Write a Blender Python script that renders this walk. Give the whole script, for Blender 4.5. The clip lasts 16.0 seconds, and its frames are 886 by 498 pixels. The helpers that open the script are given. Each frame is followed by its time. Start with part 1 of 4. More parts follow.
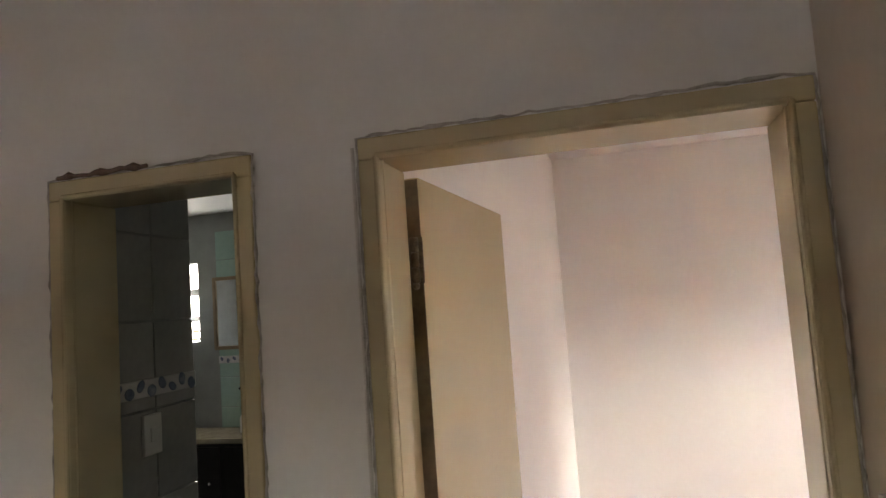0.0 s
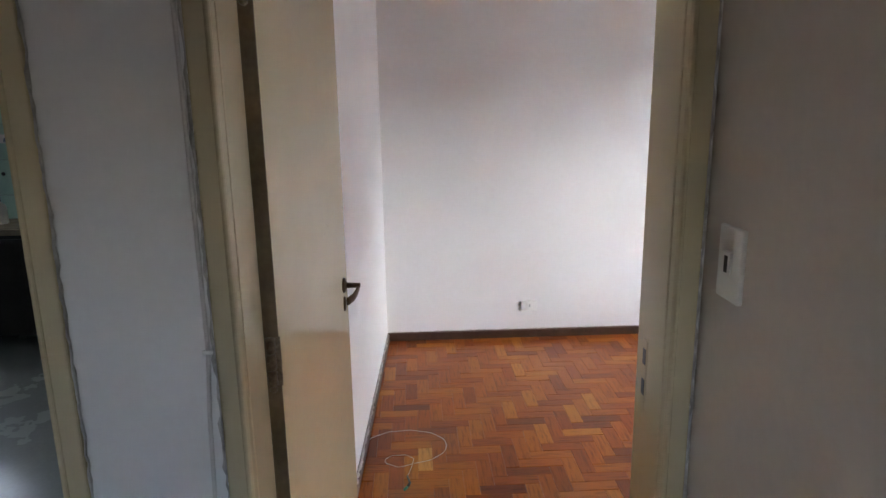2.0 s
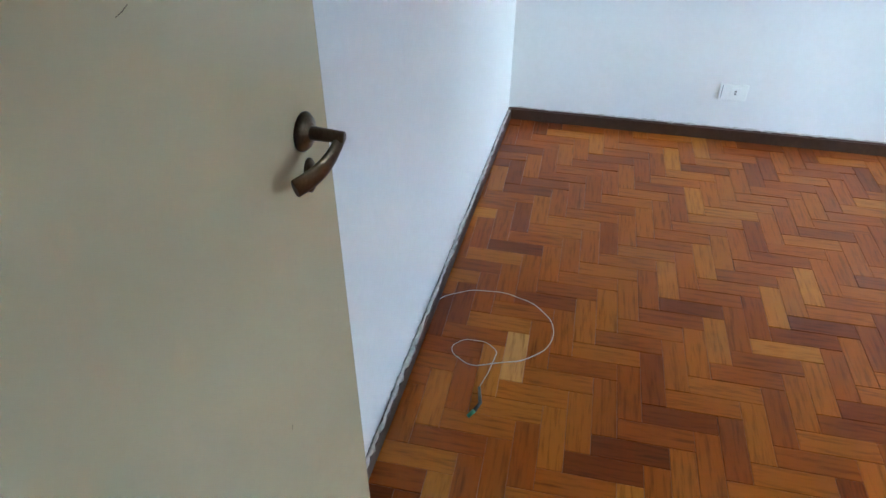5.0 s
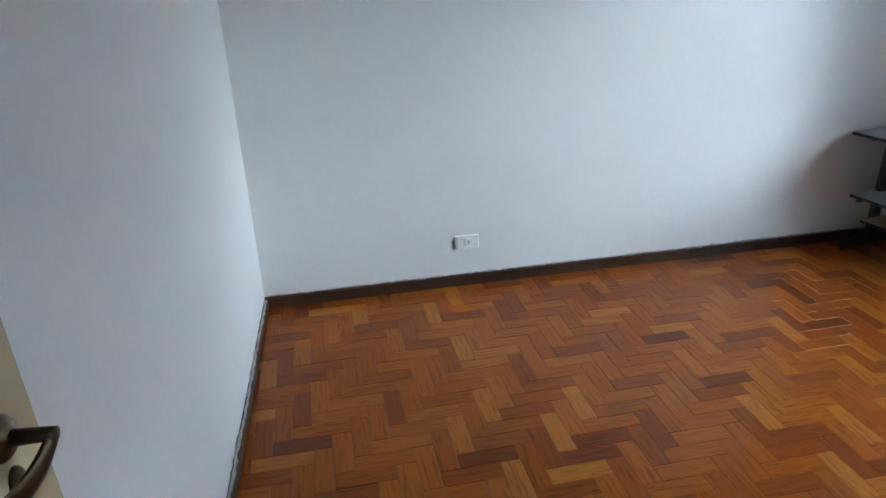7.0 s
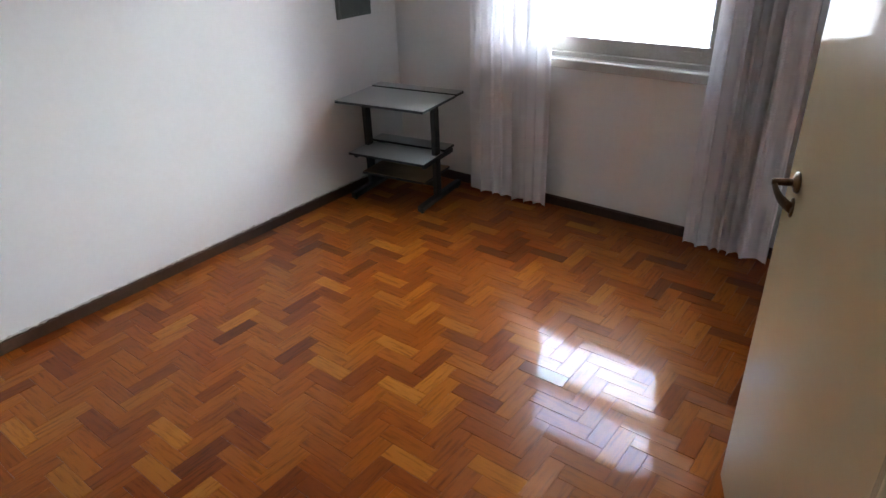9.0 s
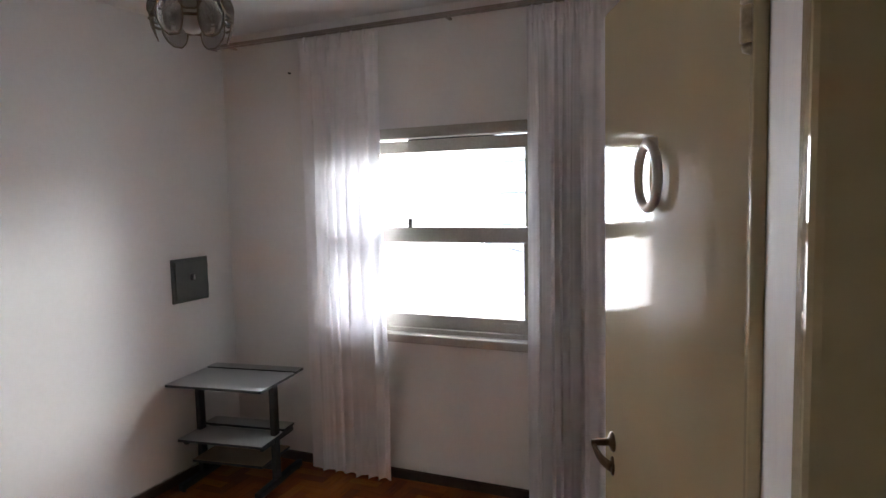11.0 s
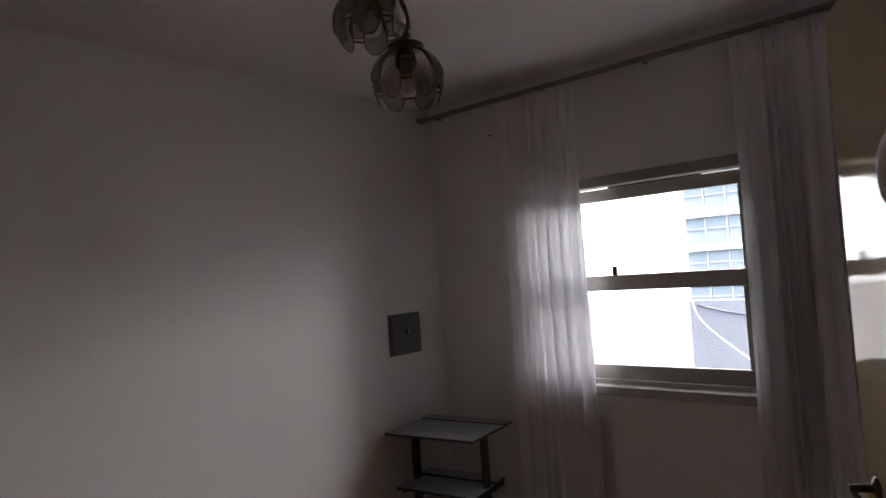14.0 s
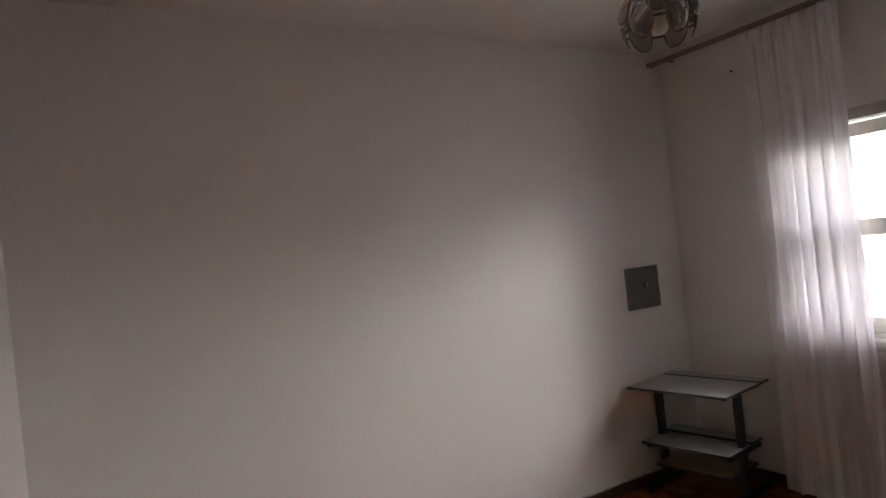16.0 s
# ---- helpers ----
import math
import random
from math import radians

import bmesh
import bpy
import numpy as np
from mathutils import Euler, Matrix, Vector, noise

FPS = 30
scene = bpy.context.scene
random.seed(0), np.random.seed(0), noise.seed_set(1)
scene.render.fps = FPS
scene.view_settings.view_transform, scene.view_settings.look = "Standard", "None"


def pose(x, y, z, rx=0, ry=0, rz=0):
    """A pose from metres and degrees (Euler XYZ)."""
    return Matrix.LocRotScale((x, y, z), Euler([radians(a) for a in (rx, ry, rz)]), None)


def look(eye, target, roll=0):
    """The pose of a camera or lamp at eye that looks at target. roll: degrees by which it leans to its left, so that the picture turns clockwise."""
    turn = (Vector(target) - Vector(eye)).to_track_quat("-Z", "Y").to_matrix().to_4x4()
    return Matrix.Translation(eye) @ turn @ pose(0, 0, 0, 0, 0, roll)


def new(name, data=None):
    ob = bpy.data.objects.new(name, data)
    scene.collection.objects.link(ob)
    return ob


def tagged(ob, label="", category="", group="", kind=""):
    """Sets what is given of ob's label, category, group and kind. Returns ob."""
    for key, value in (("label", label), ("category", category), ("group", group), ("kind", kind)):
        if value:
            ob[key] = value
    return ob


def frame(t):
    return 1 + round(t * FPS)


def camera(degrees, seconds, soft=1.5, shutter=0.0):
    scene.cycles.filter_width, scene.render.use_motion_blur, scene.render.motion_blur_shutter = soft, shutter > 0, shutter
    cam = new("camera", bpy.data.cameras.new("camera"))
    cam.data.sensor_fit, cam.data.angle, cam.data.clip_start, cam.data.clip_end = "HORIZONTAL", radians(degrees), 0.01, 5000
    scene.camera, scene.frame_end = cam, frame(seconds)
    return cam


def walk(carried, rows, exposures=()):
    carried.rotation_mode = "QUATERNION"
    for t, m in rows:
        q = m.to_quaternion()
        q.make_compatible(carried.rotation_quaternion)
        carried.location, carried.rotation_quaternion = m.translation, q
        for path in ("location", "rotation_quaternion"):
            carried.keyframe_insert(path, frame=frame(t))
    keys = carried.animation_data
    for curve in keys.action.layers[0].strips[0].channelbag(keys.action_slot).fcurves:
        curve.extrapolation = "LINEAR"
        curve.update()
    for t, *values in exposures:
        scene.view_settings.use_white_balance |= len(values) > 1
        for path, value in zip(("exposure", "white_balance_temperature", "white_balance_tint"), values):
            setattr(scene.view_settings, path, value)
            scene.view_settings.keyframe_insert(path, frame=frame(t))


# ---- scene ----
cam = camera(69.0, 16.0)
PATH = [
    (0, (0.356, -1.274, 1.749), (-0.154, 0.653, 1.918), -4.0),
    (0.5, (0.263, -1.283, 1.794), (0.21, 0.691, 2.111), -2.8),
    (1, (0.223, -1.284, 1.756), (0.33, 0.699, 1.999), -0.2),
    (1.5, (0.218, -1.194, 1.653), (0.261, 0.799, 1.491), 0.1),
    (2, (0.215, -1.119, 1.603), (0.297, 0.83, 1.161), -0.9),
    (2.5, (0.245, -0.826, 1.522), (0.295, 1.072, 0.892), -1.3),
    (3, (0.271, -0.546, 1.475), (0.249, 1.27, 0.638), -1.7),
    (3.2, (0.279, -0.436, 1.459), (0.227, 1.351, 0.564), -2.0),
    (5.3, (0.298, 0.294, 1.403), (-0.044, 1.832, 0.172), 0.5),
    (5.5, (0.266, 0.309, 1.441), (-0.033, 1.943, 0.326), 0.3),
    (6, (0.205, 0.318, 1.507), (0.006, 2.09, 0.601), -0.8),
    (6.5, (0.255, 0.325, 1.494), (0.096, 2.134, 0.655), -2.0),
    (7, (0.325, 0.316, 1.457), (0.669, 2.114, 0.652), -1.8),
    (7.5, (0.349, 0.283, 1.561), (1.125, 1.915, 0.705), -3.4),
    (8, (0.347, 0.292, 1.537), (1.394, 1.76, 0.673), -3.0),
    (8.5, (0.383, 0.246, 1.594), (1.615, 1.532, 0.685), -1.4),
    (9, (0.416, 0.231, 1.617), (1.793, 1.336, 0.678), -2.3),
    (9.5, (0.427, 0.221, 1.633), (1.915, 1.191, 0.714), -1.6),
    (10, (0.423, 0.216, 1.683), (2.052, 1.101, 0.932), -1.6),
    (10.2, (0.417, 0.211, 1.7), (2.112, 1.067, 1.072), -1.3),
    (12.3, (0.338, 0.164, 1.579), (2.125, 1.036, 1.79), -1.6),
    (12.5, (0.347, 0.169, 1.581), (2.118, 1.077, 1.779), -1.9),
    (13, (0.344, 0.186, 1.565), (2.061, 1.197, 1.742), -2.2),
    (13.5, (0.347, 0.195, 1.556), (1.975, 1.35, 1.687), -2.7),
    (14, (0.33, 0.197, 1.565), (1.839, 1.508, 1.634), -4.1),
    (14.5, (0.336, 0.166, 1.572), (1.705, 1.624, 1.586), -3.3),
    (15, (0.292, 0.21, 1.561), (1.588, 1.733, 1.551), -4.0),
    (15.5, (0.249, 0.239, 1.551), (1.45, 1.838, 1.537), -4.9),
    (16, (0.197, 0.263, 1.54), (1.205, 1.99, 1.55), -6.3),
]
EXPOSURES = [(0.0, 6.55, 7900, 13), (1.3, 6.5, 7000, 13), (2.0, 6.15, 6200, 10), (3.2, 5.95, 5800, 6), (5.3, 6.3, 4950, -6), (6.5, 5.9, 4950, -6), (7.2, 5.7, 5400, -2), (8.0, 5.6, 5650, 3), (9.5, 5.8, 6200, 6), (10.2, 5.85, 6350, 7), (12.3, 4.35, 6600, 9), (13.2, 4.1, 6600, 10), (14.0, 3.9, 6700, 12), (14.8, 4.0, 6800, 14), (16.0, 4.7, 7100, 13)]
walk(cam, [(t, look(eye, target, roll)) for t, eye, target, roll in PATH], EXPOSURES)

# ---- light ----
world = bpy.data.worlds.new("sky")
scene.world = world
world.use_nodes = True
wn = world.node_tree
sky = wn.nodes.new("ShaderNodeTexSky")
sky.sky_type, sky.sun_disc = "NISHITA", False
sky.sun_elevation, sky.sun_rotation = radians(80), radians(217)
sky.dust_density, sky.air_density = 7.0, 1.0
wn.nodes["Background"].inputs["Strength"].default_value = 0.15
wn.links.new(sky.outputs[0], wn.nodes["Background"].inputs["Color"])
sun_data = bpy.data.lights.new("sun", "SUN")
sun_data.energy, sun_data.angle, sun_data.color = 1.2, radians(12), (1.0, 0.97, 0.92)
sun = new("sun", sun_data)
sun.matrix_world = look((-3, -4, 29), (0, 0, 0))
# the high part of the bright sky, just outside the head of the window opening
sky_data = bpy.data.lights.new("window_skylight", "AREA")
sky_data.shape, sky_data.size, sky_data.size_y, sky_data.energy, sky_data.color = "RECTANGLE", 5.0, 1.2, 9.0, (0.95, 0.97, 1.0)
skylight = new("window_skylight", sky_data)
skylight.matrix_world = look((5.60, 1.0, 2.78), (3.63, 1.5, 1.40))
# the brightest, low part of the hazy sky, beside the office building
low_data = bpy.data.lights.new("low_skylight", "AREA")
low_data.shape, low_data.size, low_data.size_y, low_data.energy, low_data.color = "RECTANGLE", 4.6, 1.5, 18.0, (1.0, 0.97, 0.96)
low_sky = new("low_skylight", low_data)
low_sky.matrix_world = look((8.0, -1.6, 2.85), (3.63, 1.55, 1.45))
# daylight in the small bathroom window
bath_data = bpy.data.lights.new("bathroom_skylight", "AREA")
bath_data.shape, bath_data.size, bath_data.size_y, bath_data.energy, bath_data.color = "RECTANGLE", 0.24, 0.62, 0.17, (0.90, 0.97, 1.0)
bath_sky = new("bathroom_skylight", bath_data)
bath_sky.matrix_world = look((-3.29, 3.70, 1.91), (-1.2, 1.0, 1.4))

# ---- materials ----
def nodes_of(name):
    m = bpy.data.materials.new(name)
    m.use_nodes = True
    return m, m.node_tree.nodes, m.node_tree.links, m.node_tree.nodes["Principled BSDF"]


def ramp(n, l, source, stops):
    r = n.new("ShaderNodeValToRGB")
    e = r.color_ramp.elements
    while len(e) < len(stops):
        e.new(0.5)
    for el, (p, c) in zip(e, stops):
        el.position, el.color = p, (*c, 1)
    l.new(source, r.inputs[0])
    return r.outputs[0]


def noise_of(n, l, scale, detail=3.0, vector=None, rough=0.55):
    t = n.new("ShaderNodeTexNoise")
    t.inputs["Scale"].default_value, t.inputs["Detail"].default_value = scale, detail
    t.inputs["Roughness"].default_value = rough
    if vector is not None:
        l.new(vector, t.inputs["Vector"])
    return t.outputs["Fac"]


def bump_of(n, l, b, height, strength, distance, normal=None):
    k = n.new("ShaderNodeBump")
    k.inputs["Strength"].default_value, k.inputs["Distance"].default_value = strength, distance
    l.new(height, k.inputs["Height"])
    if normal is not None:
        l.new(normal, k.inputs["Normal"])
    l.new(k.outputs[0], b.inputs["Normal"])
    return k.outputs[0]


def surface(name, low, high, rough=0.5, metal=0.0, big=1.2, fine=60.0, bump=0.15, depth=0.002, coat=0.0, rough_var=0.12):
    """Two colours mixed by broad and fine noise, uneven gloss and a fine relief, in metres."""
    m, n, l, b = nodes_of(name)
    at = n.new("ShaderNodeTexCoord").outputs["Object"]
    broad, grain = noise_of(n, l, big, 4, at), noise_of(n, l, fine, 3, at)
    mix = n.new("ShaderNodeMath")
    mix.operation = "MULTIPLY_ADD"
    mix.inputs[1].default_value = 0.35
    l.new(grain, mix.inputs[0])
    half = n.new("ShaderNodeMath")
    half.operation = "MULTIPLY"
    half.inputs[1].default_value = 0.65
    l.new(broad, half.inputs[0])
    l.new(half.outputs[0], mix.inputs[2])
    l.new(ramp(n, l, mix.outputs[0], [(0.3, low), (0.7, high)]), b.inputs["Base Color"])
    rr = n.new("ShaderNodeMapRange")
    rr.inputs["To Min"].default_value, rr.inputs["To Max"].default_value = max(rough - rough_var, 0.02), min(rough + rough_var, 1)
    l.new(broad, rr.inputs["Value"])
    l.new(rr.outputs[0], b.inputs["Roughness"])
    b.inputs["Metallic"].default_value, b.inputs["Coat Weight"].default_value = metal, coat
    b.inputs["Coat Roughness"].default_value = 0.08
    if bump:
        bump_of(n, l, b, grain, bump, depth)
    return m


WALL = surface("wall_paint", (0.74, 0.733, 0.722), (0.80, 0.794, 0.785), 0.6, big=0.9, fine=45, bump=0.25, depth=0.003)
# off-white paint, tinted beige so the colour carries the hall's warmer light
HALL = surface("hall_paint", (0.62, 0.56, 0.50), (0.69, 0.63, 0.565), 0.6, big=1.1, fine=45, bump=0.25, depth=0.003)
CEIL = surface("ceiling_paint", (0.70, 0.69, 0.68), (0.77, 0.76, 0.75), 0.75, big=0.7, fine=30, bump=0.2, depth=0.003)
CAULK = surface("caulk", (0.26, 0.24, 0.22), (0.62, 0.60, 0.57), 0.8, big=14, fine=90, bump=0.5, depth=0.004)
GRIME = surface("bare_plaster", (0.10, 0.07, 0.06), (0.20, 0.13, 0.10), 0.9, big=14, fine=90, bump=0.5, depth=0.004)
BASE = surface("dark_baseboard_wood", (0.030, 0.014, 0.009), (0.075, 0.035, 0.020), 0.42, big=5, fine=50, bump=0.3)
GAP = surface("floor_joint", (0.015, 0.007, 0.004), (0.03, 0.015, 0.008), 0.8, big=6, fine=80)
STEEL = surface("dark_enamelled_steel", (0.018, 0.022, 0.026), (0.035, 0.040, 0.045), 0.35, big=6, fine=120, bump=0.1)
TABLE_STEEL = surface("black_painted_steel", (0.008, 0.009, 0.011), (0.018, 0.020, 0.023), 0.5, big=6, fine=120, bump=0.1)
LAMINATE = surface("grey_laminate", (0.31, 0.325, 0.33), (0.40, 0.415, 0.415), 0.35, big=3, fine=90, bump=0.05)
CHIP = surface("brown_board", (0.24, 0.17, 0.11), (0.36, 0.26, 0.17), 0.6, big=6, fine=90)
BRASS = surface("aged_bronze", (0.06, 0.040, 0.022), (0.17, 0.12, 0.07), 0.35, metal=0.9, big=30, fine=220, bump=0.2, depth=0.001)
EDGE = surface("worn_brown_edge", (0.10, 0.065, 0.035), (0.22, 0.16, 0.09), 0.5, big=6, fine=60, bump=0.2)
RUST = surface("painted_hinge_steel", (0.07, 0.040, 0.022), (0.27, 0.21, 0.135), 0.5, metal=0.2, big=40, fine=160, bump=0.4, depth=0.002)
HINGE_PAINT = surface("cream_painted_hinge", (0.30, 0.24, 0.15), (0.56, 0.49, 0.34), 0.3, big=30, fine=120, bump=0.3)
PLATE = surface("white_plastic", (0.79, 0.79, 0.76), (0.84, 0.84, 0.81), 0.35, big=8, fine=120, bump=0.03)
BLACK = surface("black_plastic", (0.010, 0.010, 0.010), (0.02, 0.02, 0.02), 0.4, big=8, fine=120, bump=0.03)
BOXGREY = surface("grey_painted_metal", (0.075, 0.088, 0.086), (0.12, 0.135, 0.13), 0.45, big=9, fine=110, bump=0.2)
FRAMEPAINT = surface("window_frame_paint", (0.30, 0.285, 0.25), (0.42, 0.40, 0.36), 0.4, big=5, fine=80, bump=0.2)
RODPAINT = surface("curtain_rail_metal", (0.22, 0.19, 0.17), (0.34, 0.30, 0.27), 0.4, metal=0.3, big=8, fine=90)
TILE_GREY = surface("grey_wall_tile", (0.30, 0.305, 0.295), (0.38, 0.38, 0.365), 0.25, big=3, fine=50, bump=0.05)
TILE_GREEN = surface("pale_green_wall_tile", (0.31, 0.46, 0.42), (0.41, 0.56, 0.51), 0.18, big=2, fine=40, bump=0.05)
GROUT = surface("grout", (0.25, 0.26, 0.25), (0.33, 0.34, 0.33), 0.8, big=8, fine=90)
BORDER = surface("border_tile", (0.55, 0.56, 0.58), (0.66, 0.66, 0.66), 0.25, big=8, fine=60, bump=0.05)
BLUE_LEAF = surface("blue_glaze", (0.10, 0.13, 0.22), (0.25, 0.28, 0.34), 0.25, big=40, fine=120, bump=0.05)
STONE = surface("beige_stone_top", (0.34, 0.28, 0.20), (0.46, 0.40, 0.30), 0.2, big=12, fine=160, bump=0.05)
DARKWOOD = surface("dark_cabinet", (0.02, 0.018, 0.018), (0.045, 0.04, 0.04), 0.35, big=4, fine=60)
CERAMIC = surface("white_ceramic", (0.72, 0.73, 0.72), (0.78, 0.79, 0.78), 0.12, big=4, fine=60, bump=0.02)
CHROME = surface("worn_chrome", (0.45, 0.46, 0.47), (0.62, 0.63, 0.64), 0.2, metal=1.0, big=12, fine=160, bump=0.03)
CONCRETE = surface("grey_rendered_wall", (0.080, 0.092, 0.106), (0.115, 0.128, 0.145), 0.8, big=0.25, fine=3, bump=0.0)
SLAB = surface("white_facade_band", (0.30, 0.31, 0.32), (0.38, 0.39, 0.40), 0.6, big=0.3, fine=4)
FACADE_GLASS = surface("facade_glass", (0.12, 0.16, 0.185), (0.22, 0.26, 0.285), 0.25, big=0.2, fine=0.6, bump=0.0)
FACADE_FRAME = surface("facade_mullion", (0.24, 0.25, 0.26), (0.32, 0.33, 0.34), 0.5, big=0.5, fine=3)
GROUND = surface("asphalt_ground", (0.04, 0.04, 0.042), (0.07, 0.07, 0.07), 0.9, big=0.05, fine=2, bump=0.3)
CABLE = surface("white_cable", (0.60, 0.58, 0.55), (0.70, 0.68, 0.66), 0.45, big=20, fine=200, bump=0.02)
GREEN = surface("green_plastic", (0.03, 0.14, 0.07), (0.06, 0.24, 0.12), 0.4, big=40, fine=200)
# self-lit material that stands in for bright hazy sky and adds window light
HAZE_GLOW = bpy.data.materials.new("glowing_haze_sheet")
HAZE_GLOW.use_nodes = True
hz = HAZE_GLOW.node_tree.nodes["Principled BSDF"]
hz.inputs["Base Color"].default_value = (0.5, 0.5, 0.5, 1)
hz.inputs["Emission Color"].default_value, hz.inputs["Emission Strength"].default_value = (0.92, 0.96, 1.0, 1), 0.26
BULB = surface("opal_bulb_glass", (0.72, 0.72, 0.70), (0.80, 0.80, 0.78), 0.2, big=8, fine=60, bump=0.0)


def door_paint():
    """Cream gloss enamel with brush ripples and yellowed patches."""
    m, n, l, b = nodes_of("cream_gloss_enamel")
    at = n.new("ShaderNodeTexCoord").outputs["Object"]
    stretch = n.new("ShaderNodeMapping")
    stretch.inputs["Scale"].default_value = (7, 7, 26)
    l.new(at, stretch.inputs["Vector"])
    broad, stain = noise_of(n, l, 1.6, 4, at), noise_of(n, l, 7, 5, at)
    brush = noise_of(n, l, 1.0, 4, stretch.outputs[0])
    mix = n.new("ShaderNodeMix")
    mix.data_type = "RGBA"
    l.new(stain, mix.inputs["Factor"])
    l.new(ramp(n, l, broad, [(0.3, (0.50, 0.425, 0.265)), (0.7, (0.58, 0.50, 0.33))]), mix.inputs[6])
    mix.inputs[7].default_value = (0.545, 0.465, 0.30, 1)
    l.new(mix.outputs[2], b.inputs["Base Color"])
    rr = n.new("ShaderNodeMapRange")
    rr.inputs["To Min"].default_value, rr.inputs["To Max"].default_value = 0.035, 0.09
    l.new(stain, rr.inputs["Value"])
    l.new(rr.outputs[0], b.inputs["Roughness"])
    b.inputs["Coat Weight"].default_value, b.inputs["Coat Roughness"].default_value = 0.0, 0.05
    b.inputs["Specular IOR Level"].default_value = 0.28
    bump_of(n, l, b, brush, 0.16, 0.0025)
    return m


DOOR = door_paint()


def parquet(name, single, pale=False):
    """Varnished wood blocks: each block its own tone, grain along its length (UV in metres)."""
    m, n, l, b = nodes_of(name)
    uv = n.new("ShaderNodeUVMap").outputs["UV"]
    if single:
        chance = n.new("ShaderNodeObjectInfo").outputs["Random"]
    else:
        chance = n.new("ShaderNodeNewGeometry").outputs["Random Per Island"]
    far = n.new("ShaderNodeVectorMath")
    far.operation = "SCALE"
    far.inputs[0].default_value = (41.0, 67.0, 23.0)
    l.new(chance, far.inputs["Scale"])
    add = n.new("ShaderNodeVectorMath")
    l.new(uv, add.inputs[0])
    l.new(far.outputs[0], add.inputs[1])
    stretch = n.new("ShaderNodeMapping")
    stretch.inputs["Scale"].default_value = (9, 95, 1)
    l.new(add.outputs[0], stretch.inputs["Vector"])
    grain = noise_of(n, l, 1.0, 6, stretch.outputs[0], 0.62)
    tone = ramp(n, l, chance, [(0.0, (0.105, 0.020, 0.004)), (0.06, (0.185, 0.038, 0.006)), (0.25, (0.25, 0.058, 0.007)),
                               (0.60, (0.295, 0.077, 0.008)), (0.88, (0.345, 0.104, 0.011)), (1.0, (0.42, 0.150, 0.018))])
    if pale:
        tone = ramp(n, l, chance, [(0.0, (0.50, 0.235, 0.062)), (1.0, (0.54, 0.26, 0.072))])
    shade = n.new("ShaderNodeMix")
    shade.data_type, shade.blend_type = "RGBA", "MULTIPLY"
    shade.inputs["Factor"].default_value = 0.8
    l.new(tone, shade.inputs[6])
    l.new(ramp(n, l, grain, [(0.30, (0.36, 0.27, 0.22)), (0.5, (0.94, 0.91, 0.88)), (0.72, (1.0, 1.0, 1.0))]), shade.inputs[7])
    l.new(shade.outputs[2], b.inputs["Base Color"])
    b.inputs["Roughness"].default_value = 0.36
    # long wood fibres shine across the block
    b.inputs["Anisotropic"].default_value = 0.6
    b.inputs["Specular Tint"].default_value = (1.0, 0.62, 0.22, 1)
    along = n.new("ShaderNodeTangent")
    along.direction_type, along.uv_map = "UV_MAP", "UVMap"
    l.new(along.outputs[0], b.inputs["Tangent"])
    b.inputs["Coat Weight"].default_value, b.inputs["Coat Roughness"].default_value = 0.33, 0.10
    b.inputs["Specular IOR Level"].default_value = 0.17
    wear = n.new("ShaderNodeMapRange")
    wear.inputs["To Min"].default_value, wear.inputs["To Max"].default_value = 0.03, 0.10
    l.new(noise_of(n, l, 2.2, 4, n.new("ShaderNodeNewGeometry").outputs["Position"]), wear.inputs["Value"])
    l.new(wear.outputs[0], b.inputs["Coat Roughness"])
    bump_of(n, l, b, grain, 0.22, 0.0012)
    return m


BLOCK_ONE, BLOCK_MANY = parquet("parquet_block", True), parquet("parquet_blocks", False)
BLOCK_PALE = parquet("pale_parquet_block", True, True)


def cloth():
    """Sheer white curtain cloth with a fine weave: light comes through it."""
    m, n, l, b = nodes_of("sheer_curtain_cloth")
    at = n.new("ShaderNodeTexCoord").outputs["Object"]
    out = n["Material Output"]
    diff, trans, clear = n.new("ShaderNodeBsdfDiffuse"), n.new("ShaderNodeBsdfTranslucent"), n.new("ShaderNodeBsdfTransparent")
    weave = noise_of(n, l, 260, 2, at)
    tint = ramp(n, l, noise_of(n, l, 6, 4, at), [(0.3, (0.80, 0.79, 0.81)), (0.7, (0.88, 0.87, 0.89))])
    for s in (diff, trans):
        l.new(tint, s.inputs["Color"])
    a, c = n.new("ShaderNodeMixShader"), n.new("ShaderNodeMixShader")
    a.inputs[0].default_value = 0.105
    l.new(diff.outputs[0], a.inputs[1])
    l.new(trans.outputs[0], a.inputs[2])
    holes = n.new("ShaderNodeMapRange")
    holes.inputs["From Min"].default_value, holes.inputs["From Max"].default_value = 0.35, 0.65
    holes.inputs["To Min"].default_value, holes.inputs["To Max"].default_value = 0.0, 0.03
    l.new(weave, holes.inputs["Value"])
    l.new(holes.outputs[0], c.inputs[0])
    l.new(a.outputs[0], c.inputs[1])
    l.new(clear.outputs[0], c.inputs[2])
    l.new(c.outputs[0], out.inputs["Surface"])
    return m


CLOTH = cloth()


def clear_glass(name, color, rough=0.0, tint=1.0):
    m, n, l, b = nodes_of(name)
    b.inputs["Base Color"].default_value = (*color, 1)
    b.inputs["Transmission Weight"].default_value, b.inputs["Roughness"].default_value, b.inputs["IOR"].default_value = tint, rough, 1.45
    return m


PANE = clear_glass("window_glass", (0.97, 0.98, 0.98))
SMOKE = clear_glass("smoked_glass", (0.60, 0.54, 0.49), 0.02)
